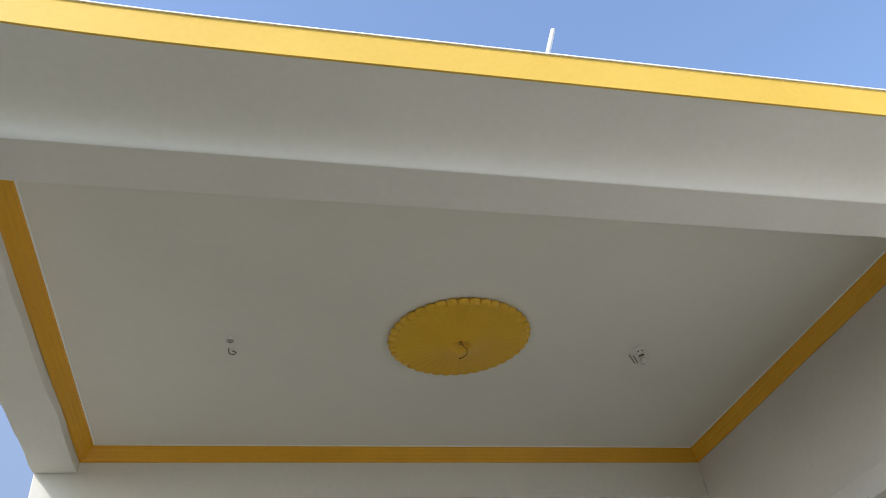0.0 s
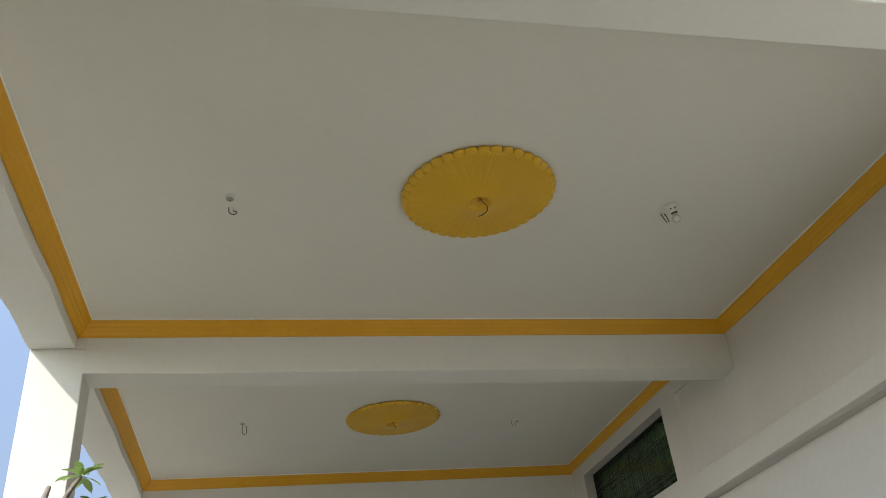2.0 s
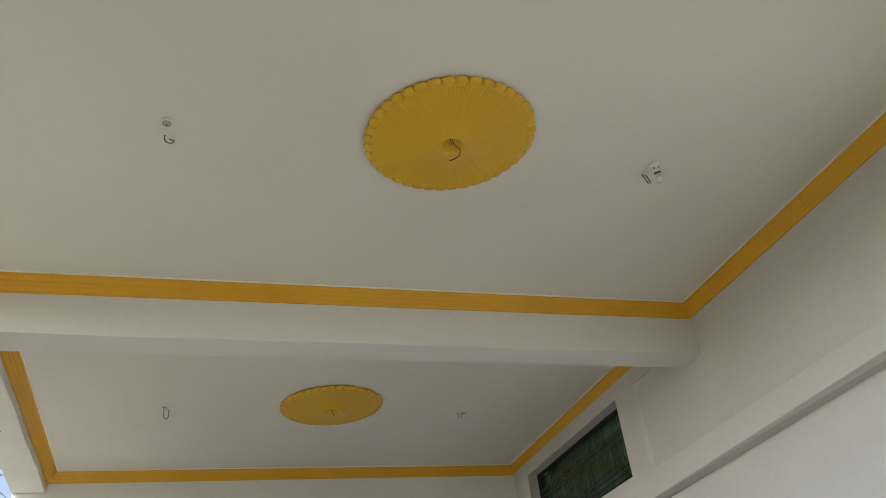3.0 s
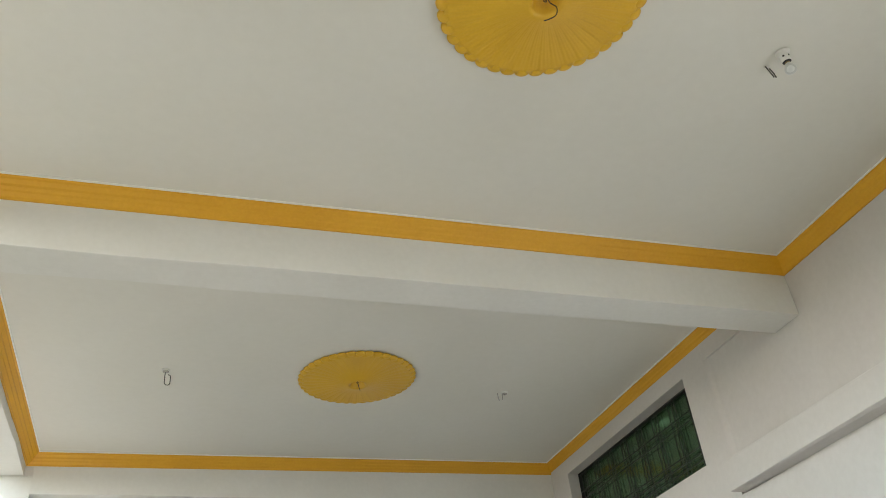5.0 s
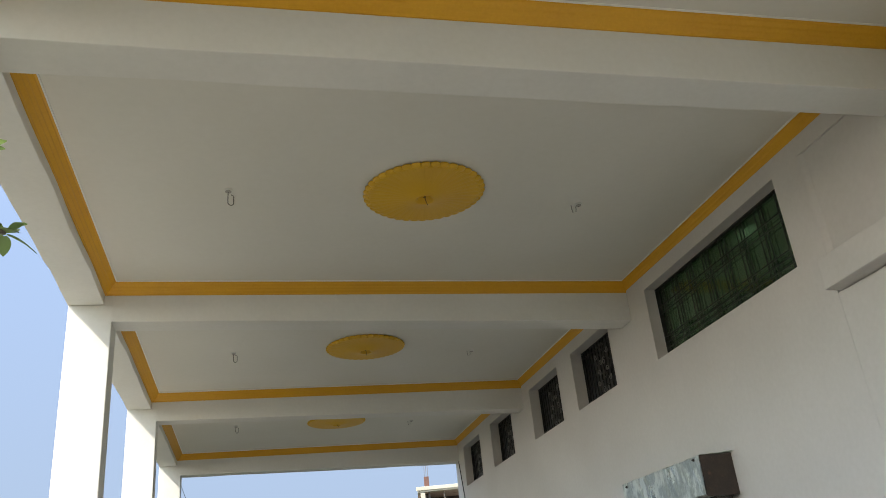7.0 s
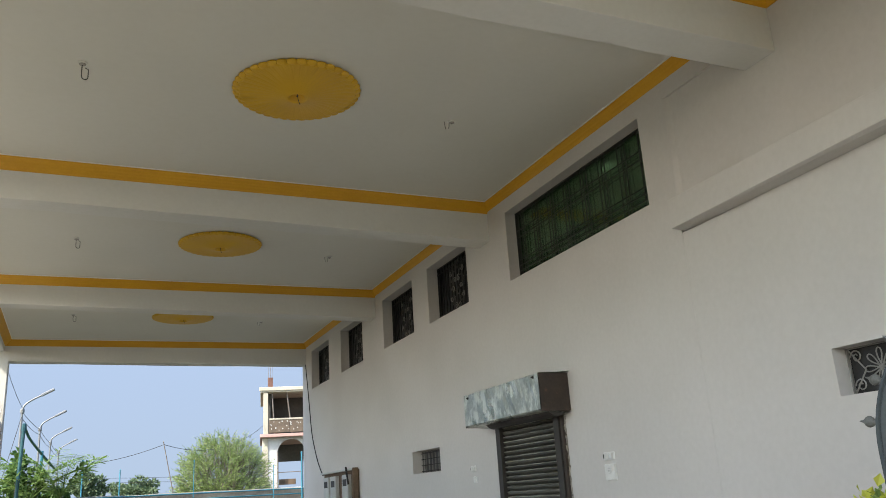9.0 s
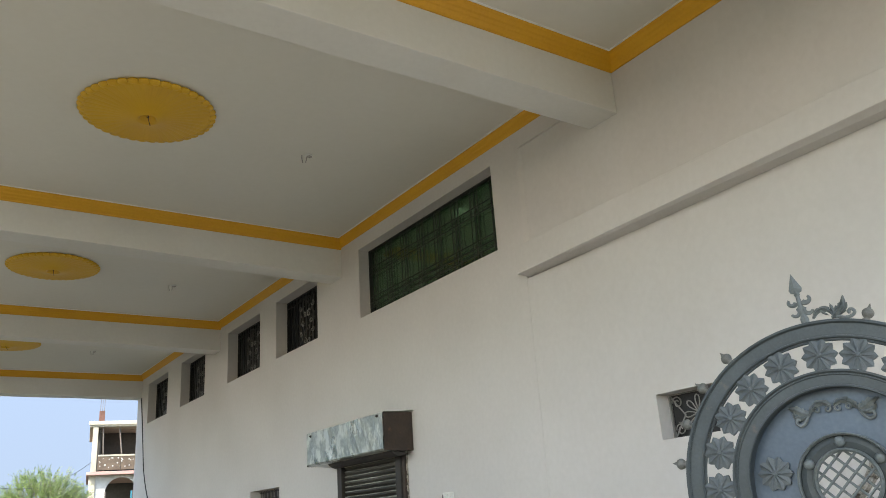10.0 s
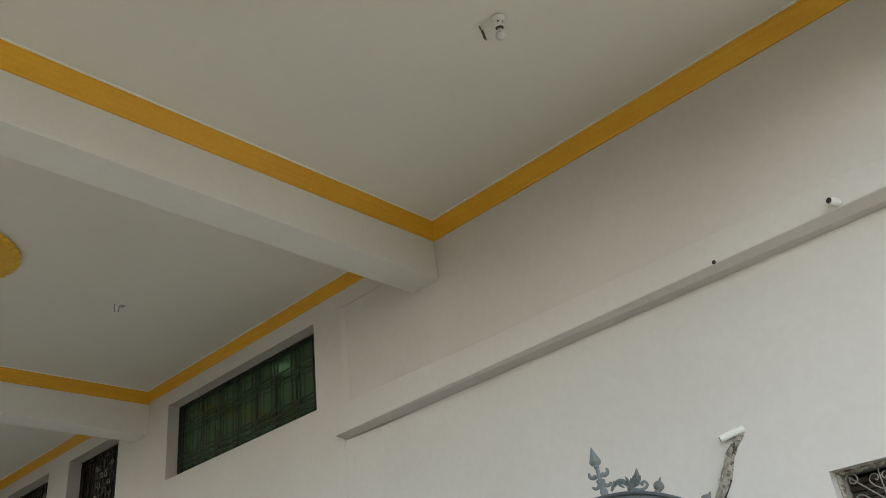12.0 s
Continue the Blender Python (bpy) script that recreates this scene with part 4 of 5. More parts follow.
# ---- chased strip of rough mortar with a conduit ----
def mortar_chase():
    ob = empty("mortar_chase", pose(WALL, 5.27, 2.43), "rough grey mortar patch with a cut conduit in the white wall", "mortar patch")
    rnd = random.Random(8)
    bm = bmesh.new()
    cols, rows = 11, 90
    grid = []
    for j in range(rows + 1):
        t = j / rows
        cy, cz = -0.03 + 0.88 * t + 0.014 * math.sin(t * 21), 0.02 - 1.19 * t
        w = 0.030 + 0.012 * min(1, t * 2.2) + 0.012 * noise.noise((t * 9, 2, 0))
        row = []
        for i in range(cols + 1):
            s = i / cols * 2 - 1
            hgt = 0.0 if abs(s) == 1 else 0.026 * (1 - s * s) ** 0.5 + 0.026 * noise.noise((s * 2.2, t * 30, 4)) + rnd.uniform(0, 0.007)
            row.append(bm.verts.new((-max(hgt, 0.0), cy + s * w + 0.006 * noise.noise((s, t * 30, 1)), cz)))
        grid.append(row)
    for a, b in zip(grid, grid[1:]):
        for i in range(cols):
            bm.faces.new((a[i], a[i + 1], b[i + 1], b[i]))
    bmesh.ops.recalc_face_normals(bm, faces=bm.faces)
    part("mortar", bm, MORTAR, ob, smooth=True)
    # added black tube draws the dark crack beside the mortar
    part("crack_line", tube(smooth_path([(-0.003, 0.085, -0.20), (-0.003, 0.175, -0.32), (-0.003, 0.28, -0.47), (-0.003, 0.60, -0.90)]), 0.005, 6), BLACK, ob, "black tube standing in for a thin dark crack")
    part("conduit", tube([(-0.005, -0.07, 0.055), (-0.06, 0.06, 0.02)], 0.021, 14), PVC, ob, "white plastic conduit end")
    # black disc for the shade inside the cut conduit
    part("conduit_bore_disc", tube([(-0.0603, 0.061, 0.0198), (-0.061, 0.0625, 0.0194)], 0.016, 12), BLACK, ob)


mortar_chase()


# ---- arched iron gate ----
GATE_R, BAND_IN, LEAF_R, LEAF_IN = 0.616, 0.544, 0.418, 0.354
GATE_Z, GATE_SCALE = 1.406, 0.958
GATE_FOOT = GATE_Z / GATE_SCALE


def arch_line(r, foot, n=40):
    """Outline of an arch of radius r: up the left jamb, over, and down the right; local x across and z up from the springing."""
    return [(-r, foot)] + [(r * math.cos(a), r * math.sin(a)) for a in np.linspace(math.pi, 0, n)] + [(r, foot)]


def arch_band(r_out, r_in, foot, y0, y1):
    bm = bmesh.new()
    o, i = arch_line(r_out, foot), arch_line(r_in, foot)
    ring = []
    for (ax, az), (bx, bz) in zip(o, i):
        ring.append([bm.verts.new(p) for p in ((ax, y0, az), (ax, y1, az), (bx, y1, bz), (bx, y0, bz))])
    for a, b in zip(ring, ring[1:]):
        for k in range(4):
            bm.faces.new((a[k], a[(k + 1) % 4], b[(k + 1) % 4], b[k]))
    bm.faces.new(ring[0])
    bm.faces.new(ring[-1][::-1])
    bmesh.ops.recalc_face_normals(bm, faces=bm.faces)
    return bm


def arch_rod(r, foot, y, rad):
    return tube([(x, y, z) for x, z in arch_line(r, foot, 48)], rad, 6)


def gate_flower(radius, petals=10):
    bm = bmesh.new()
    c = bm.verts.new((0, -0.014, 0))
    ring = []
    for k in range(petals * 4):
        a = 2 * math.pi * k / (petals * 4)
        ph = k % 4
        r = radius * (1.0 if ph == 0 else 0.80 if ph == 2 else 0.90)
        d = -0.009 if ph == 0 else -0.006 if ph == 2 else -0.007
        mid = bm.verts.new((0.45 * r * math.cos(a), -0.0145 if ph == 0 else -0.0095 if ph == 2 else -0.0105, 0.45 * r * math.sin(a)))
        ring.append((mid, bm.verts.new((r * math.cos(a), d, r * math.sin(a)))))
    n = len(ring)
    back = [bm.verts.new((v.co.x, 0.004, v.co.z)) for _, v in ring]
    for k in range(n):
        j = (k + 1) % n
        bm.faces.new((c, ring[k][0], ring[j][0]))
        bm.faces.new((ring[k][0], ring[k][1], ring[j][1], ring[j][0]))
        bm.faces.new((ring[k][1], back[k], back[j], ring[j][1]))
    bm.faces.new(back[::-1])
    bmesh.ops.recalc_face_normals(bm, faces=bm.faces)
    add_lathe(bm, [(0.011, 0.0), (0.010, 0.006), (0.005, 0.010)], pose(0, -0.016, 0, 90, 0, 0), 10)
    return bm


def scroll_points(cx, cz, r, a0, turns, sign=1, y=-0.02, shrink=0.75):
    return [(cx + sign * r * (1 - shrink * t) * math.cos(a0 + 2 * math.pi * turns * t), y, cz + r * (1 - shrink * t) * math.sin(a0 + 2 * math.pi * turns * t)) for t in np.linspace(0, 1, 26)]


def acanthus(spine, width, lobes=4, thick=0.012):
    """A cast leaf along a curved spine in the gate's plane: a raised midrib and lobed edges that curl back."""
    pts = smooth_path([(x, 0, z) for x, z in spine], 7)
    n = len(pts) - 1
    bm = bmesh.new()
    rows = []
    for i, p in enumerate(pts):
        u = i / n
        d = (pts[min(i + 1, n)] - pts[max(i - 1, 0)]).normalized()
        q = Vector((-d.z, 0, d.x))
        base = width * (0.30 + 0.70 * math.sin(math.pi * min(1.0, 0.10 + 0.86 * u)) ** 0.8) * (1.0 - 0.85 * max(0.0, u - 0.75) * 4)
        saw = 0.62 + 0.38 * ((u * lobes) % 1.0)
        w = max(base * saw, 0.0012)
        rows.append([bm.verts.new(p + q * k * w + Vector((0, y, 0))) for k, y in ((-1, -0.006), (-0.5, -0.004 - thick * 0.5), (0, -0.006 - thick), (0.5, -0.004 - thick * 0.5), (1, -0.006), (0.5, 0.002), (-0.5, 0.002))])
    for a, b in zip(rows, rows[1:]):
        for k in range(7):
            bm.faces.new((a[k], a[(k + 1) % 7], b[(k + 1) % 7], b[k]))
    bm.faces.new(rows[0])
    bm.faces.new(rows[-1][::-1])
    bmesh.ops.recalc_face_normals(bm, faces=bm.faces)
    return bm


def gate():
    foot = -GATE_FOOT
    ob = empty("arched_gate", pose(2.883, 5.173, GATE_Z, 0, 0, -71) @ Matrix.Scale(GATE_SCALE, 4), "grey-blue painted arched iron gate with cast flowers and finials", "gate")
    band = part("outer_band", arch_band(GATE_R, BAND_IN, foot, -0.012, 0.012), GATE, ob)
    for r, y, rad in ((GATE_R - 0.004, -0.014, 0.009), (BAND_IN + 0.006, -0.014, 0.006), (BAND_IN - 0.006, -0.006, 0.005), (GATE_R - 0.004, 0.014, 0.009)):
        part("band_edge", arch_rod(r, foot, y, rad), GATE, band)
    leaf = part("leaf_frame", arch_band(LEAF_R, LEAF_IN, foot, -0.026, 0.044), GATE, ob)
    for r, y, rad in ((LEAF_R - 0.003, -0.028, 0.007), (LEAF_R - 0.016, -0.027, 0.004), (LEAF_IN + 0.003, -0.028, 0.006)):
        part("frame_edge", arch_rod(r, foot, y, rad), GATE, leaf)
    # sheet with a round opening
    bm = bmesh.new()
    n, hole = 64, 0.118
    out, inn = [], []
    for k in range(n):
        a = 2 * math.pi * k / n + math.pi / n
        c, s = math.cos(a), math.sin(a)
        r = LEAF_IN + 0.004 if s >= 0 else min((LEAF_IN + 0.004) / max(abs(c), 1e-6), GATE_FOOT / max(-s, 1e-6))
        out.append([bm.verts.new((r * c, y, r * s)) for y in (0.034, 0.040)])
        inn.append([bm.verts.new((hole * c, y, hole * s)) for y in (0.034, 0.040)])
    for k in range(n):
        j = (k + 1) % n
        bm.faces.new((out[k][0], out[j][0], inn[j][0], inn[k][0]))
        bm.faces.new((out[k][1], inn[k][1], inn[j][1], out[j][1]))
        bm.faces.new((inn[k][0], inn[j][0], inn[j][1], inn[k][1]))
    bmesh.ops.recalc_face_normals(bm, faces=bm.faces)
    part("sheet_panel", bm, GATE_PANEL, ob, "blue painted steel sheet")
    part("cross_rail", box(-LEAF_IN, LEAF_IN, -0.012, 0.034, -0.75, -0.70, 0.003), GATE, ob)

    def ring(r0, r1, y0, y1):
        bm = bmesh.new()
        prof = [(r0, y0), (r0, y1), ((r0 + r1) / 2, y1 - 0.008), (r1, y1), (r1, y0)]
        rows = [[bm.verts.new((r * math.cos(2 * math.pi * k / 48), y, r * math.sin(2 * math.pi * k / 48))) for k in range(48)] for r, y in prof]
        for a, b in zip(rows, rows[1:] + rows[:1]):
            for k in range(48):
                bm.faces.new((a[k], a[(k + 1) % 48], b[(k + 1) % 48], b[k]))
        bmesh.ops.recalc_face_normals(bm, faces=bm.faces)
        return bm

    round_ = part("round_frame", ring(0.182, 0.172, 0.003, -0.024), GATE_GREY, ob)
    round_.matrix_basis = Matrix.Translation((0, 0.030, 0))
    part("inner_ring", ring(0.124, 0.110, 0.003, -0.020), GATE_GREY, round_)
    part("dish", ring(0.172, 0.124, 0.003, -0.006), GATE, round_)
    for a in range(0, 360, 60):
        part("boss", lathe([(0.004, 0.0), (0.019, 0.004), (0.021, 0.012), (0.016, 0.022), (0.006, 0.028)], pose(0.148 * math.sin(radians(a)), -0.002, 0.148 * math.cos(radians(a)), 90, 0, 0), 14), GATE_GREY, round_, smooth=True)
    for k in range(-2, 3):
        d = k * 0.042
        h = math.sqrt(max(0.114 ** 2 - d * d, 0))
        for sx in (1, -1):
            c = math.sqrt(0.5)
            p = [((d * c + s * h * c) * sx, 0.0 + 0.003 * sx, (d * c - s * h * c)) for s in (-1, 1)]
            part("lattice_bar", tube(p, 0.0055, 5), GATE_GREY, round_)
    fm = gate_flower(0.069)
    first = part("flower", fm, FLOWER, ob)
    first.matrix_basis = pose(0, -0.004, 0.481)
    rnd = random.Random(3)
    spots = []
    for k in range(-5, 6):
        if k:
            a = radians(17.7 * k - 1)
            spots.append((0.481 * math.sin(a), 0.481 * math.cos(a), 17.7 * k))
    for k in range(1, 9):
        spots += [(-0.481, -0.04 - 0.148 * k, 90), (0.481, -0.04 - 0.148 * k, 90)]
    for x, z, a in spots + [(-0.262, 0.05, 0), (0.270, 0.05, 0)]:
        o = new("flower", first.data)
        o.parent, o.matrix_basis = ob, pose(x, 0.026 if abs(x) < 0.3 and z < 0.1 else -0.004, z, 0, a + rnd.uniform(-4, 4), 0)
    # finial balls round the band
    prof = [(0.015, -0.006), (0.019, 0.002), (0.017, 0.008), (0.012, 0.012), (0.020, 0.019), (0.0255, 0.030), (0.025, 0.041), (0.018, 0.051), (0.009, 0.057), (0.005, 0.066), (0.0015, 0.077)]
    ball = part("ball_finial", lathe(prof, sides=14), BALL, ob, smooth=True)
    angles = [18.2, 35.5, 50.2, 65.5, 81, -34.5, -49, -64, -79]
    for k, a in enumerate(angles):
        o = ball if k == 0 else new("ball_finial", ball.data)
        o.parent, o.matrix_basis = ob, pose(GATE_R * math.sin(radians(a)), 0, GATE_R * math.cos(radians(a)), rnd.uniform(-6, 6), a + rnd.uniform(-7, 7), 0) @ Matrix.Scale(0.9, 4)
    # spear finial at the crown
    fin = part("spear_finial", lathe([(0.014, -0.006), (0.016, 0.02), (0.010, 0.034), (0.008, 0.11), (0.012, 0.116), (0.008, 0.124)], pose(0, 0, GATE_R), 10), GATE_GREY, ob, "grey cast spear finial")
    bm = bmesh.new()
    pts = [(0, 0.200), (0.024, 0.138), (0.020, 0.126), (0.0, 0.118), (-0.020, 0.126), (-0.024, 0.138)]
    f = [bm.verts.new((x, -0.004, z + GATE_R)) for x, z in pts]
    g = [bm.verts.new((x, 0.004, z + GATE_R)) for x, z in pts]
    mf, mg = bm.verts.new((0, -0.014, GATE_R + 0.142)), bm.verts.new((0, 0.014, GATE_R + 0.142))
    for k in range(6):
        j = (k + 1) % 6
        bm.faces.new((f[k], f[j], mf))
        bm.faces.new((g[j], g[k], mg))
        bm.faces.new((f[k], g[k], g[j], f[j]))
    bmesh.ops.recalc_face_normals(bm, faces=bm.faces)
    part("spear_head", bm, GATE_GREY, fin)
    for sx in (-1, 1):
        for z, r in ((0.052, 0.020), (0.094, 0.017)):
            part("fin_scroll", tube(scroll_points(sx * 0.026, GATE_R + z, r, 2.4 if z < 0.07 else 3.6, 0.55, sx, 0.0, 0.35), [0.011 - 0.006 * t for t in np.linspace(0, 1, 26)], 6), GATE_GREY, fin)
    fin.matrix_basis = Matrix.Translation((-0.026, 0, GATE_R)) @ Matrix.Rotation(radians(-5), 4, "Y") @ Matrix.Scale(1.08, 4) @ Matrix.Translation((0, 0, -GATE_R))
    # leaf scroll beside the finial
    def crown(deg, up):
        return ((GATE_R + up) * math.sin(radians(deg)), (GATE_R + up) * math.cos(radians(deg)))

    vn = part("crown_scroll", acanthus([crown(0.6, 0.014), crown(2.2, 0.040), crown(4.4, 0.050), crown(6.4, 0.036), crown(7.4, 0.016)], 0.013, 3), GATE_GREY, ob, "grey cast leaf scroll")
    part("curl", tube(smooth_path([(x, -0.004, z) for x, z in (crown(6.8, 0.012), crown(9.0, 0.014), crown(11.5, 0.010), crown(13.6, 0.018), crown(14.3, 0.034), crown(13.2, 0.044), crown(12.2, 0.036), crown(12.8, 0.028))], 4), 0.0065, 6), GATE_GREY, vn)
    part("leaf", acanthus([crown(7.6, 0.010), crown(8.8, 0.034), crown(10.4, 0.058), crown(10.6, 0.098)], 0.022, 4), GATE_GREY, vn)
    part("leaf", acanthus([crown(8.2, 0.016), crown(7.4, 0.040), crown(6.6, 0.066)], 0.010, 2), GATE_GREY, vn)
    part("leaf", acanthus([crown(9.6, 0.022), crown(11.2, 0.042), crown(11.8, 0.070)], 0.009, 2), GATE_GREY, vn)
    part("leaf", acanthus([crown(3.4, 0.044), crown(4.6, 0.030), crown(5.8, 0.022)], 0.007, 2), GATE_GREY, vn)
    # cast ornament on the sheet, mirrored about the middle
    for sx in (-1, 1):
        root = part("panel_scroll", acanthus([(sx * x, z) for x, z in ((0.006, 0.286), (0.030, 0.302), (0.058, 0.298), (0.082, 0.276), (0.100, 0.250))], 0.016, 4), GATE_GREY, ob, "grey cast scroll")
        root.matrix_basis = Matrix.Translation((0, 0.030, 0))
        part("leaf", acanthus([(sx * x, z) for x, z in ((0.088, 0.262), (0.112, 0.268), (0.136, 0.284), (0.166, 0.296))], 0.023, 4), GATE_GREY, root)
        part("leaf", acanthus([(sx * x, z) for x, z in ((0.094, 0.258), (0.116, 0.250), (0.142, 0.256), (0.154, 0.274))], 0.014, 3), GATE_GREY, root)
        part("curl", tube(smooth_path([(sx * x, -0.010, z) for x, z in ((0.094, 0.262), (0.106, 0.236), (0.126, 0.222), (0.142, 0.232), (0.138, 0.248), (0.126, 0.244))], 5), 0.0065, 6), GATE_GREY, root)
        part("curl", tube(scroll_points(sx * 0.020, 0.276, 0.014, 1.6, 1.0, sx, -0.008), 0.0045, 5), GATE_GREY, root)
        part("curl", tube(scroll_points(sx * 0.060, 0.276, 0.013, 1.2, 1.0, sx, -0.008), 0.0045, 5), GATE_GREY, root)
    for x in (-LEAF_R - 0.03, LEAF_R + 0.03):
        part("foot", box(x - 0.03, x + 0.03, -0.2, 0.2, foot, foot + 0.03, 0.004), GATE, ob)


gate()


# ---- plants ----
def leaf_cloud(centres, count, size, seed, stretch=1.0, droop=0.2):
    """Many small folded leaves scattered in ellipsoids (centre, radii)."""
    rnd = random.Random(seed)
    verts, faces = [], []
    vol = [r[0] * r[1] * r[2] for _, r in centres]
    for (c, r), v in zip(centres, vol):
        for _ in range(int(count * v / sum(vol))):
            while True:
                p = Vector((rnd.uniform(-1, 1), rnd.uniform(-1, 1), rnd.uniform(-1, 1)))
                if 0.2 < p.length < 1:
                    break
            p = p * (0.55 + 0.45 * rnd.random() ** 0.5)
            o = Vector(c) + Vector((p.x * r[0], p.y * r[1], p.z * r[2]))
            d = (p.normalized() + Vector((rnd.gauss(0, .6), rnd.gauss(0, .6), rnd.gauss(0, .6) - droop))).normalized()
            s = d.orthogonal().normalized()
            s.rotate(Matrix.Rotation(rnd.uniform(0, 6.28), 3, d))
            ln = size * rnd.uniform(0.6, 1.3)
            w = ln * 0.32 / stretch
            n = d.cross(s) * w * 0.35
            b = len(verts)
            verts += [o, o + d * ln * 0.5 + s * w + n, o + d * ln, o + d * ln * 0.5 - s * w + n]
            faces += [(b, b + 1, b + 2), (b, b + 2, b + 3)]
    return verts, faces


def mesh_from(name, verts, faces, mat, parent):
    me = bpy.data.meshes.new(name)
    me.from_pydata([tuple(v) for v in verts], [], faces)
    me.materials.append(mat)
    ob = new(name, me)
    ob.parent = parent
    return ob


def limbs(bm, base, top, r, ends):
    b, t = Vector(base), Vector(top)
    add_tube(bm, [b, b.lerp(t, 0.5) + Vector((0.02, 0.03, 0)), t], [r, r * 0.85, r * 0.7], 8)
    for e in ends:
        e = Vector(e)
        start = b.lerp(t, 0.75)
        add_tube(bm, smooth_path([start, start.lerp(e, 0.5) + Vector((0, 0, 0.08 * (e - start).length)), e], 3), [r * 0.5 * (1 - 0.13 * i) for i in range(7)], 6)
    return bm


def tree(name, at, trunk_h, r, clumps, count, size, mat, label, seed, stretch=1.0, droop=0.2):
    ob = empty(name, Matrix.Translation(at), label, "tree" if "tree" in name else "shrub")
    part("trunk", limbs(bmesh.new(), (0, 0, 0), (0, 0, trunk_h), r, [c for c, _ in clumps]), BARK, ob)
    mesh_from("crown", *leaf_cloud(clumps, count, size, seed, stretch, droop), mat, ob)
    return ob


def clumps_in(centre, radii, n, seed, small=(0.25, 0.42)):
    rnd = random.Random(seed)
    out = []
    for _ in range(n):
        while True:
            p = Vector((rnd.uniform(-1, 1), rnd.uniform(-1, 1), rnd.uniform(-0.8, 1)))
            if p.length < 0.85:
                break
        k = rnd.uniform(*small)
        out.append(((centre[0] + p.x * radii[0], centre[1] + p.y * radii[1], centre[2] + p.z * radii[2]), (radii[0] * k, radii[1] * k, radii[2] * k * 0.8)))
    return out


def acacia(at, centre, radii, twigs, seed):
    """A spreading crown of thin upward twigs, each set with pairs of tiny leaflets."""
    ob = empty("acacia_tree", Matrix.Translation(at), "feathery yellow-green acacia tree beyond the wall", "tree")
    rnd = random.Random(seed)
    ends, verts, faces, wood = [], [], [], bmesh.new()
    for i in range(twigs):
        while True:
            p = Vector((rnd.uniform(-1, 1), rnd.uniform(-1, 1), rnd.uniform(-0.75, 1)))
            if 0.25 < p.length < 1 and rnd.random() < 0.25 + p.length * 0.75 and noise.noise(p * 2.6 + Vector((seed, 0, 0))) > -0.22:
                break
        base = Vector(centre) + Vector((p.x * radii[0], p.y * radii[1], p.z * radii[2])) * 0.86
        d = (Vector((p.x * 0.8, p.y * 0.8, 0.55 + 0.5 * p.z)) + Vector((rnd.gauss(0, .3), rnd.gauss(0, .3), rnd.gauss(0, .25)))).normalized()
        ln = rnd.uniform(0.35, 0.85)
        if i % 30 == 0:
            ends.append(base)
        if i % 2 == 0:
            add_tube(wood, [base - d * 0.3, base + d * ln * 0.8], [0.010, 0.003], 3, False)
        side = d.orthogonal().normalized()
        side.rotate(Matrix.Rotation(rnd.uniform(0, 6.28), 3, d))
        for k in range(34):
            u = rnd.random()
            o = base + d * ln * u - Vector((0, 0, 0.18 * ln * u * u))
            e = (d * 0.7 + side * rnd.choice((-1, 1)) * 0.8 + Vector((rnd.gauss(0, .35), rnd.gauss(0, .35), rnd.gauss(0, .3)))).normalized()
            n = e.orthogonal().normalized() * 0.011
            q = o + e * rnd.uniform(0.05, 0.13) * (1.15 - 0.5 * u)
            b = len(verts)
            verts += [o, o.lerp(q, 0.5) + n, q, o.lerp(q, 0.5) - n]
            faces.append((b, b + 1, b + 2, b + 3))
    part("trunk", limbs(bmesh.new(), (0, 0, 0), (0, 0, 0.8), 0.14, ends), BARK, ob)
    part("twig", wood, BARK, ob)
    mesh_from("crown", verts, faces, LEAF_TREE, ob)


acacia((5.55, 41, -0.06), (0, 0, 2.35), (2.08, 1.9, 2.22), 2500, 6)
tree("far_tree", (4.2, 82, -0.06), 1.8, 0.25, clumps_in((0, 0, 2.9), (2.4, 2.0, 1.5), 30, 7), 6000, 0.30, LEAF_FAR, "round dark green tree in the distance", 8)
tree("far_tree", (0.2, 61.6, -0.06), 1.8, 0.2, clumps_in((0, 0, 2.9), (1.15, 1.2, 1.35), 26, 9), 5000, 0.22, LEAF_FAR, "dark green tree in the distance", 10)
tree("garden_shrub", (-1.5, 26.0, -0.06), 1.2, 0.05, clumps_in((0, 0, 1.95), (0.55, 0.6, 1.15), 26, 11), 3800, 0.13, LEAF_DEEP, "dense green garden shrub beside the porch", 12)
tree("garden_shrub", (-0.8, 27.6, -0.06), 1.0, 0.05, clumps_in((0, 0, 1.65), (0.5, 0.5, 0.75), 18, 13), 2200, 0.12, LEAF_DEEP, "low green garden shrub beside the porch", 14)


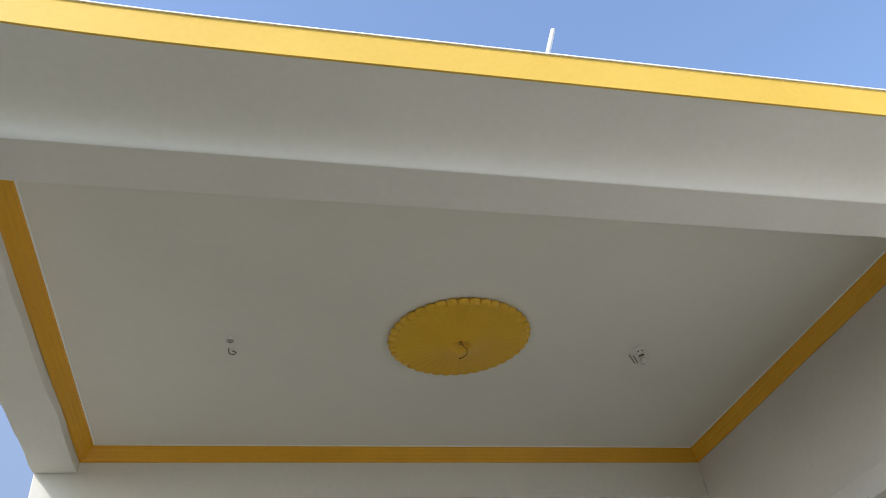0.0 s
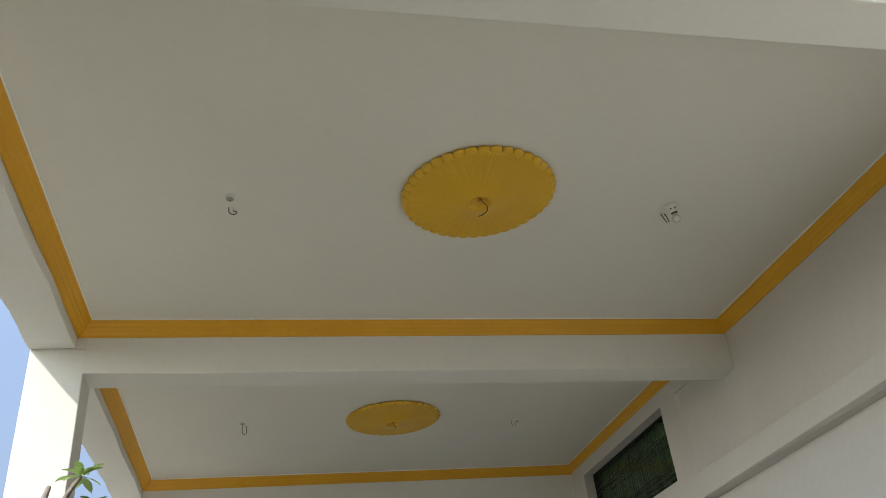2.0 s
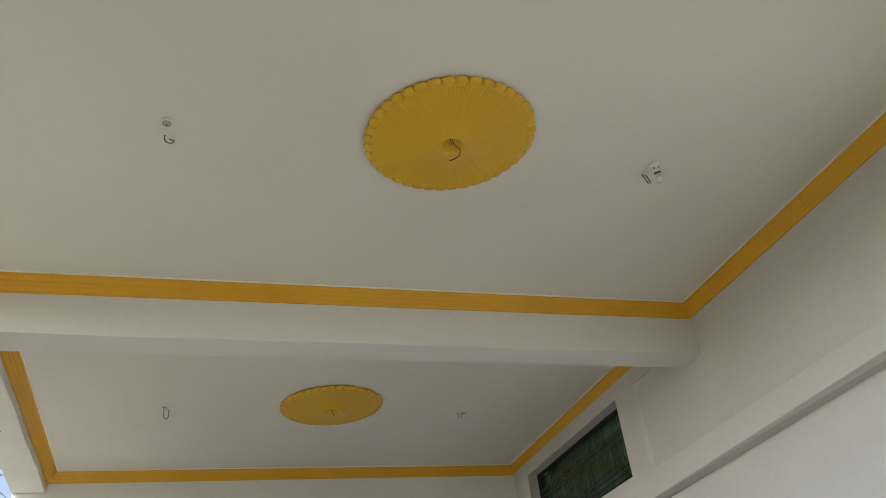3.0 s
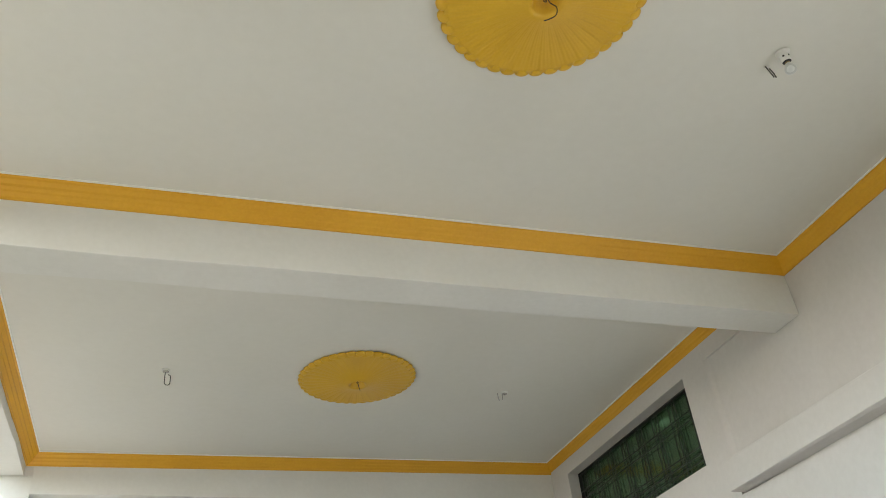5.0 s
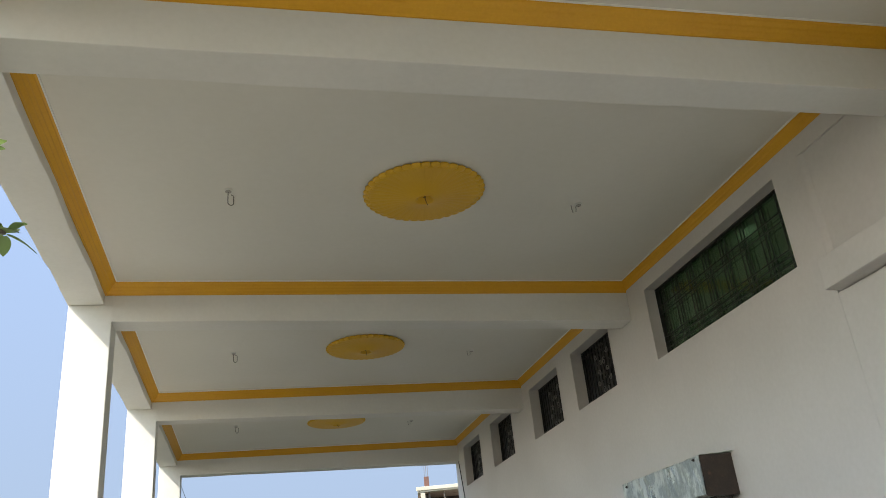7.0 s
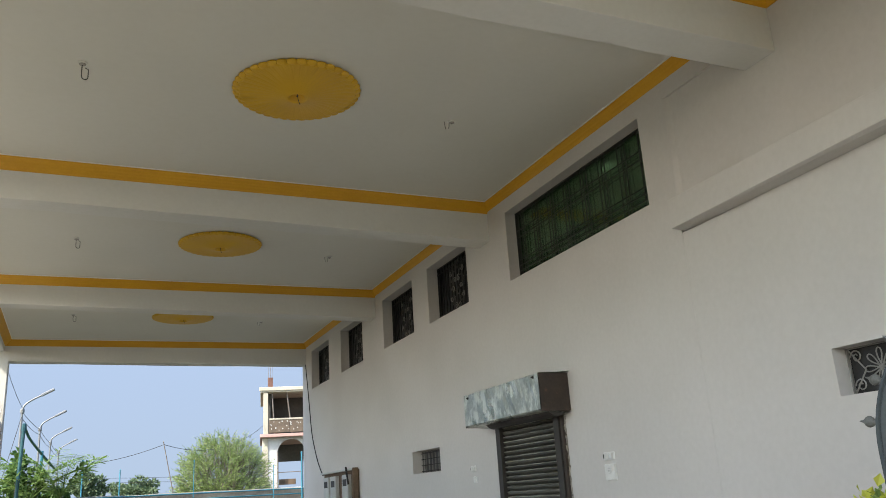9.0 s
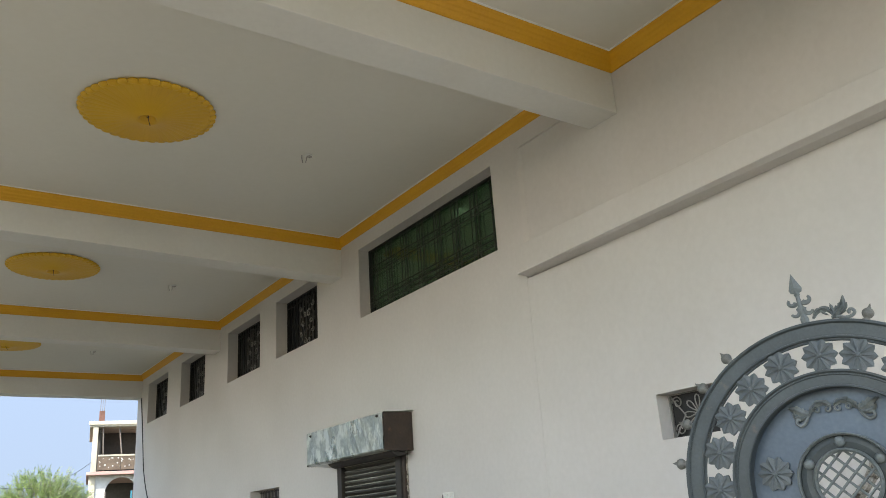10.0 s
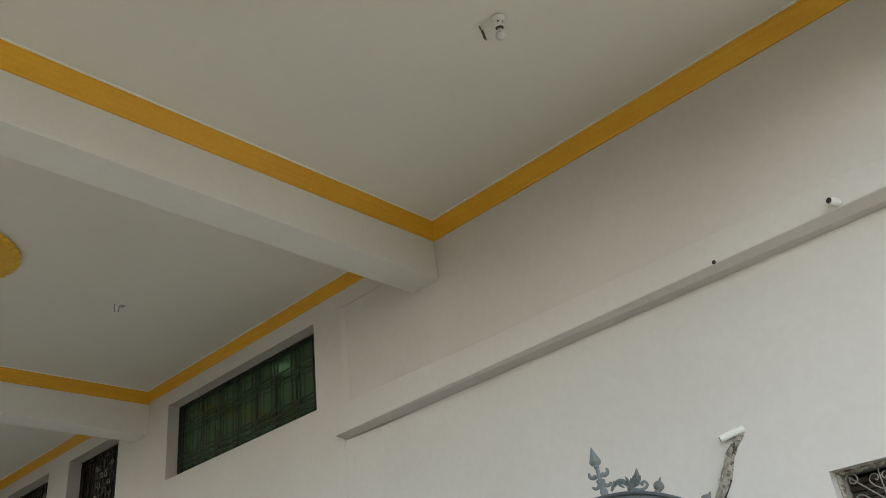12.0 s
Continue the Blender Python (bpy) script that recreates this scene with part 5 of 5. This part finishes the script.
def palm(at, fronds, length, seed):
    ob = empty("areca_palm", Matrix.Translation(at), "green feather palm with arching fronds", "palm")
    rnd = random.Random(seed)
    part("trunk", tube([(0, 0, 0), (0.02, 0, 1.0), (0, 0, 1.92)], [0.07, 0.05, 0.04], 8), BARK, ob)
    for f in range(fronds):
        az, lift = 2 * math.pi * f / fronds + rnd.uniform(-.3, .3), rnd.uniform(0.7, 1.25)
        verts, faces = [], []
        d = Vector((math.cos(az), math.sin(az), 0))
        side = Vector((-d.y, d.x, 0))
        prev = Vector((0, 0, 1.85))
        rib = [prev.copy()]
        for i in range(26):
            e = lift - 0.8 * (i / 26) ** 1.6
            prev = prev + (d * math.cos(e) + Vector((0, 0, math.sin(e)))) * length / 26
            rib.append(prev.copy())
            if i > 4:
                for s in (-1, 1):
                    ln = 0.42 * math.sin(math.pi * (i + 1) / 30) + 0.06
                    tip = prev + (side * s * 0.8 + d * 0.6 + Vector((0, 0, rnd.uniform(-.25, .35)))).normalized() * ln
                    b = len(verts)
                    verts += [prev + d * 0.012, prev - d * 0.012, prev.lerp(tip, .5) - d * 0.034, tip, prev.lerp(tip, .5) + d * 0.034]
                    faces.append((b, b + 1, b + 2, b + 3, b + 4))
        fr = mesh_from("frond", verts, faces, LEAF_PALM, ob)
        part("rib", tube(rib, [0.011 - 0.0003 * i for i in range(27)], 5), LEAF_PALM, fr)


palm((-0.55, 26.2, -0.06), 13, 1.35, 21)
palm((-1.2, 25.5, -0.06), 9, 1.5, 22)

# shrubs inside the low wall
def low_shrub(at, top, seed, mats, spread, label, leaf=0.075, fill=1.0, twigs=14):
    ob = empty("potted_shrub", Matrix.Translation(at), label, "shrub")
    rnd = random.Random(seed)
    part("pot", lathe([(0.10, 0.0), (0.12, 0.02), (0.16, 0.26), (0.175, 0.27), (0.175, 0.31), (0.155, 0.31), (0.14, 0.27)], sides=20), BRICK, ob, "red clay pot")
    bm = bmesh.new()
    ends = []
    for k in range(twigs):
        a, r = rnd.uniform(0, 6.28), spread * rnd.uniform(0.2, 1)
        e = (r * math.cos(a), r * math.sin(a), top * rnd.uniform(0.82, 1.0))
        ends.append(e)
        add_tube(bm, smooth_path([(0.02 * math.cos(a), 0.02 * math.sin(a), 0.27), (e[0] * .4, e[1] * .4, top * .6), e], 3), [0.010, 0.009, 0.008, 0.007, 0.006, 0.005, 0.003], 5)
    part("stem", bm, BARK, ob)
    half = len(ends) // 2
    for grp, mat in ((ends[:half], mats[0]), (ends[half:], mats[1])):
        mesh_from("foliage", *leaf_cloud([(e, (0.13, 0.13, 0.12)) for e in grp], int(520 * fill * 0.075 / leaf), leaf, seed + half, 0.8), mat, ob)


low_shrub((-1.04, 10.6, 0.0), 1.66, 31, (LEAF_DULL, LEAF_DULL), 0.24, "half-bare bronze-green shrub in a pot by the low wall", 0.026, 0.55, 70)
low_shrub((-1.03, 11.5, 0.0), 1.70, 32, (LEAF_GOLD, LEAF_GOLD), 0.10, "golden-leaved shrub in a pot by the low wall", 0.04, 1.1, 18)
low_shrub((2.97, 5.91, 0.0), 1.185, 33, (LEAF_GOLD, LEAF_PALM), 0.16, "small yellow-green leafy shrub in a pot behind the gate", 0.045, 0.7)


def frangipani(at, paths, tips):
    ob = empty("frangipani", Matrix.Translation(at), "bare-branched frangipani with few leaves at its tips", "small tree")
    for p in paths:
        p = [Vector(q) - Vector(at) for q in p]
        q = smooth_path(p, 4)
        part("branch", tube(q, [0.028 - 0.013 * i / (len(q) - 1) for i in range(len(q))], 8), BARK, ob)
    rnd = random.Random(17)
    for c, n in tips:
        c = Vector(c) - Vector(at)
        for k in range(n):
            a = 2 * math.pi * k / n + rnd.uniform(-.4, .4)
            d = Vector((math.cos(a), math.sin(a), rnd.uniform(-0.5, 1.3))).normalized()
            s = d.cross(Vector((0, 0, 1))).normalized()
            ln, bm = rnd.uniform(0.12, 0.19), bmesh.new()
            mid, lo, hi = [], [], []
            for i in range(7):
                u = i / 6
                w = 0.036 * math.sin(math.pi * min(1, 0.06 + 0.94 * u)) ** 0.7
                q = c + d * (0.02 + ln * u) + Vector((0, 0, -0.05 * u * u))
                mid.append(bm.verts.new(q - Vector((0, 0, 0.006))))
                lo.append(bm.verts.new(q - s * w))
                hi.append(bm.verts.new(q + s * w))
            for i in range(6):
                bm.faces.new((lo[i], lo[i + 1], mid[i + 1], mid[i]))
                bm.faces.new((mid[i], mid[i + 1], hi[i + 1], hi[i]))
            part("leaf", bm, LEAF_PALM, ob, smooth=True)


frangipani((-1.12, 5.6, 0.0), [[(-1.12, 5.6, 0.0), (-1.13, 5.7, 1.4), (-1.22, 5.95, 2.6), (-1.28, 6.4, 3.05), (-1.30, 6.95, 3.41)],
                               [(-1.22, 5.95, 2.6), (-1.26, 5.9, 2.9), (-1.28, 6.05, 3.08)],
                               [(-1.28, 6.4, 3.05), (-1.36, 7.1, 3.18), (-1.36, 7.78, 3.43)]], [((-1.30, 6.97, 3.42), 13), ((-1.36, 7.80, 3.43), 13)])


# ---- beyond the porch ----
def street_lamp(x, y, h, reach):
    ob = empty("street_lamp", pose(x, y, -0.06), "grey steel street lamp with a single arm", "street lamp", "row of street lamps")
    part("pole", tube([(0, 0, 0), (0, 0, h)], [0.045, 0.028], 10), LAMP_STEEL, ob)
    part("collar", lathe([(0.05, h - 0.12), (0.055, h - 0.10), (0.055, h - 0.02), (0.045, h)], sides=10), LAMP_STEEL, ob)
    part("arm", tube(smooth_path([(0, 0, h - 0.04), (0.05, 0, h + 0.10), (0.20, 0, h + 0.22), (reach * 0.62, 0, h + 0.36)], 4), 0.024, 8), LAMP_STEEL, ob)
    bm = bmesh.new()
    add_box(bm, 0, reach * 0.5, -0.06, 0.06, -0.03, 0.035, 0.015)
    hd = part("head", bm, LAMP_STEEL, ob)
    hd.matrix_basis = pose(reach * 0.58, 0, h + 0.34, 0, -28, 0)


for x, y, h, r in ((-1.65, 27.7, 4.24, 0.72), (-1.43, 32.8, 4.24, 0.72), (-1.32, 39, 4.30, 0.72), (-1.15, 44.1, 4.26, 0.72)):
    street_lamp(x, y, h, r)


def wire(name, pts, r, label, sag=0.0):
    p = [Vector(q) for q in pts]
    out = []
    for a, b in zip(p, p[1:]):
        for i in range(12):
            t = i / 12
            out.append(a.lerp(b, t) - Vector((0, 0, sag * 4 * t * (1 - t))))
    tagged(finish(name, tube(out + [p[-1]], r, 5), BLACK), label, "cable")


wire("overhead_wire", [(-1.65, 27.7, 4.1), (-1.43, 32.8, 4.1), (-1.32, 39, 4.16), (-1.15, 44.1, 4.12)], 0.007, "thin wire strung between the street lamps", 0.04)
wire("overhead_wire", [(-1.65, 27.7, 3.95), (-1.43, 32.8, 3.95), (-1.32, 39, 4.0), (-1.15, 44.1, 3.96)], 0.007, "thin wire strung between the street lamps", 0.07)
wire("overhead_wire", [(-1.75, 21.93, 4.75), (-1.65, 27.7, 4.2)], 0.006, "thin wire from the porch to a street lamp", 0.10)
wire("overhead_wire", [(-1.65, 27.7, 4.0), (-2.3, 25.0, -0.06)], 0.007, "thin stay wire from a street lamp", 0.05)
wire("overhead_wire", [(-0.1, 36, 3.12), (2.62, 36, 3.74)], 0.010, "dark wire strung across the garden", 0.10)
wire("overhead_wire", [(2.62, 36, 3.74), (8.25, 45.8, 5.25)], 0.010, "dark wire strung across the garden", 0.62)
wire("overhead_wire", [(-6, 72, 4.0), (14, 72, 3.4), (14, 72, -0.06)], 0.012, "thin distant power line across the fields", 0.1)
wire("overhead_wire", [(-6, 72.3, 4.35), (14, 72.3, 3.75), (14, 72.3, -0.06)], 0.012, "thin distant power line across the fields", 0.1)


def post(name, a, b, r, mat, label):
    ob = empty(name, Matrix.Translation(a), label, "post")
    part("shaft", tube([(0, 0, 0), Vector(b) - Vector(a)], [r, r * 0.85], 8), mat, ob)
    part("cap", lathe([(r * 1.05, -0.02), (r * 1.1, 0.0), (r * 0.6, 0.02)], Matrix.Translation(Vector(b) - Vector(a)), 8), mat, ob)


def swing_frame():
    ob = empty("pipe_frame", pose(-1.45, 25.1, -0.06), "tall dark teal and turquoise pipe frame with a sloping bar", "pipe frame")
    part("upright", tube([(-0.06, 0, 0), (0.04, 0, 3.52)], 0.040, 10), TEAL, ob)
    part("joint", lathe([(0.05, -0.08), (0.055, 0.0), (0.05, 0.08), (0.02, 0.10)], pose(0.04, 0, 3.50), 10), TEAL, ob)
    part("sloping_bar", tube(smooth_path([(0.04, 0, 3.55), (0.14, 0.5, 3.30), (0.36, 1.4, 3.02), (0.55, 2.0, 2.80), (0.72, 2.5, 2.62)], 4), 0.032, 8), TEAL, ob)
    part("upright", tube([(0.40, 1.5, 0), (0.40, 1.5, 3.05)], 0.032, 10), BLUE, ob, "turquoise upright")


swing_frame()
post("blue_post", (1.33, 41, -0.06), (1.33, 41, 3.14), 0.028, BLUE, "thin turquoise pipe post in the garden")
post("blue_post", (-0.11, 36, -0.06), (-0.11, 36, 3.30), 0.028, BLUE, "thin turquoise pipe post in the garden")
post("leaning_pole", (3.45, 36, -0.06), (2.60, 36, 3.84), 0.020, BARK, "thin leaning wooden pole carrying a wire")
post("blue_post", (5.25, 29.0, -0.06), (5.25, 29.0, 2.50), 0.013, BLUE, "thin turquoise pipe post by the garden wall")
post("blue_post", (6.12, 29.0, -0.06), (6.12, 29.0, 2.86), 0.026, BLUE, "turquoise pipe post by the garden wall")
post("blue_post", (2.745, 27.6, -0.06), (2.745, 27.6, 2.66), 0.014, BLUE, "thin turquoise pipe post by the garden wall")

post("red_post", (-3.37, 25.0, -0.06), (-3.36, 25.0, 4.16), 0.028, BRICK, "thin rusty red pole beyond the low wall")

# garden wall with blue rails, running obliquely
WA, WB = Vector((-0.3, 26.85, 0)), Vector((9.5, 31.3, 0))
gw = empty("garden_wall", Matrix.Translation(WA), "weathered brown garden wall with a worn top", "garden wall")
along = WB - WA
turn = Matrix.Rotation(math.atan2(along.y, along.x), 4, "Z")
bm = bmesh.new()
n = 60
rw = []
for i in range(n + 1):
    x = along.length * i / n
    h = 1.83 + 0.02 * noise.noise((x * 0.9, 0, 0)) + 0.012 * noise.noise((x * 4, 3, 0))
    rw.append([bm.verts.new(p) for p in ((x, -0.1, -0.06), (x, -0.1, h - 0.02), (x, -0.07, h), (x, 0.12, h), (x, 0.15, -0.06))])
for a, b in zip(rw, rw[1:]):
    for k in range(4):
        bm.faces.new((a[k], b[k], b[k + 1], a[k + 1]))
bm.faces.new(rw[0])
bm.faces.new(rw[-1][::-1])
bmesh.ops.recalc_face_normals(bm, faces=bm.faces)
bm.transform(turn)
part("masonry", bm, SHED, gw)
for h, off in ((1.79, -0.16), (1.64, -0.16)):
    bm = tube([(0, off, h), (along.length, off, h)], 0.018, 6)
    bm.transform(turn)
    part("rail", bm, BLUE, gw, "turquoise pipe rail")


# ---- unfinished house ----
def house():
    ob = empty("house", pose(8.25, 46.2, -0.06, 0, 0, -11), "two-storey cream house with open balcony and arched window", "house")
    W, D = 7.0, 6.0
    part("wall", wall_front(W), HOUSE_WHITE, ob)
    # darkened in colour for the shade inside the open room
    part("rear_lintel", box(0.1, W, D - 0.2, D, 3.75, 4.7), ROOM_SHADE, ob, "beam at the back of the open room, coloured dark for shade")
    part("wall", box(W - 0.2, W, 0.25, D - 0.2, 0, 4.7), HOUSE_WHITE, ob)
    part("floor_slab", box(-0.12, W, -0.45, D, 4.70, 4.86, 0.02), PINK, ob, "faded pink slab edge")
    part("roof_slab", box(-0.10, W, -0.45, D, 6.97, 7.22, 0.02), CREAM, ob, "cream roof slab")
    part("moulding", box(-0.16, W, -0.52, -0.44, 7.05, 7.24, 0.02), CREAM, ob)
    for x in (0.05, 3.4, 6.6):
        part("balcony_column", box(x, x + 0.24, -0.42, -0.12, 4.86, 6.97, 0.01), CREAM, ob)
    for k in range(3):
        part("balcony_panel", box(0.35 + 1.05 * k, 1.38 + 1.05 * k, -0.40, -0.33, 4.92, 5.56, 0.01), LATTICE, ob, "brown pierced balcony panel")
    part("handrail", box(0.35, 3.4, -0.43, -0.30, 5.56, 5.64, 0.01), CREAM, ob)
    rnd = random.Random(5)
    for k in range(44):
        x, z = rnd.uniform(0.42, 3.3), rnd.uniform(5.0, 5.5)
        part("pale_chip", lathe([(0.036, 0.0), (0.022, 0.012)], pose(x, -0.401, z, 90, 0, 0) @ Matrix.Diagonal((rnd.uniform(.5, 1.2), rnd.uniform(.5, 1.2), 1, 1)), 5), HOUSE_WHITE, ob, "pale inlaid chip")
    # shade behind the balcony is put into the colour of these walls
    part("back_wall", box(0.3, W, 2.2, 2.4, 4.86, 6.97), ROOM_SHADE, ob, "wall behind the balcony, coloured dark for shade")
    part("side_wall", box(0.3, 0.45, 0.2, 2.2, 4.86, 6.97), ROOM_SHADE, ob, "wall behind the balcony, coloured dark for shade")
    for x0, x1 in ((0.50, 0.62), (1.25, 1.50), (2.35, 2.72)):
        part("bamboo_prop", tube([(x0, -0.2, 6.97), (x1, -0.25, 4.86)], 0.035, 6), BARK, ob, "thin leaning prop")
    part("chimney_stub", box(0.28, 0.54, 0.0, 0.3, 7.22, 7.80, 0.01), BRICK, ob, "brick column stub")
    for x in (0.32, 0.41, 0.5):
        part("steel_rod", tube([(x, 0.15, 7.72), (x + 0.01, 0.15, 8.45)], 0.012, 5), BARK, ob)
    for x in (0.78, 2.0):
        part("window_post", tube([(x, -0.05, 2.0), (x, -0.05, 3.95)], 0.035, 6), BARK, ob)
    part("window_bar", tube([(0.78, -0.05, 2.95), (2.0, -0.05, 2.95)], 0.02, 6), BARK, ob)
    part("table", box(0.85, 1.7, 0.4, 0.9, 2.35, 2.62, 0.02), WOOD, ob)
    part("corner_strip", box(0.02, 0.30, -0.06, 0.0, 0, 4.7, 0.01), CREAM, ob)


def wall_front(W):
    """Front wall with an arched opening through it."""
    bm = bmesh.new()
    cx, r, spring, sill, top, n = 1.47, 0.72, 3.88, 2.2, 4.70, 16
    for y, flip in ((0.0, False), (0.22, True)):
        def face(*p):
            vs = [bm.verts.new((x, y, z)) for x, z in p]
            bm.faces.new(vs if not flip else vs[::-1])
        face((0, 0), (cx - r, 0), (cx - r, top), (0, top))
        face((cx + r, 0), (W, 0), (W, top), (cx + r, top))
        face((cx - r, 0), (cx + r, 0), (cx + r, sill), (cx - r, sill))
        for k in range(n):
            a, b = math.pi - math.pi * k / n, math.pi - math.pi * (k + 1) / n
            pa, pb = (cx + r * math.cos(a), spring + r * math.sin(a)), (cx + r * math.cos(b), spring + r * math.sin(b))
            face(pa, pb, (pb[0], top), (pa[0], top))
    edge = [(cx - r, sill), (cx - r, spring)] + [(cx + r * math.cos(math.pi - math.pi * k / n), spring + r * math.sin(math.pi - math.pi * k / n)) for k in range(1, n)] + [(cx + r, spring), (cx + r, sill)]
    for a, b in zip(edge, edge[1:] + edge[:1]):
        bm.faces.new([bm.verts.new(p) for p in ((a[0], 0, a[1]), (b[0], 0, b[1]), (b[0], 0.22, b[1]), (a[0], 0.22, a[1]))])
    bm.faces.new([bm.verts.new(p) for p in ((0, 0, 0), (0, 0, top), (0, 0.22, top), (0, 0.22, 0))])
    bmesh.ops.remove_doubles(bm, verts=bm.verts, dist=1e-4)
    return bm


house()
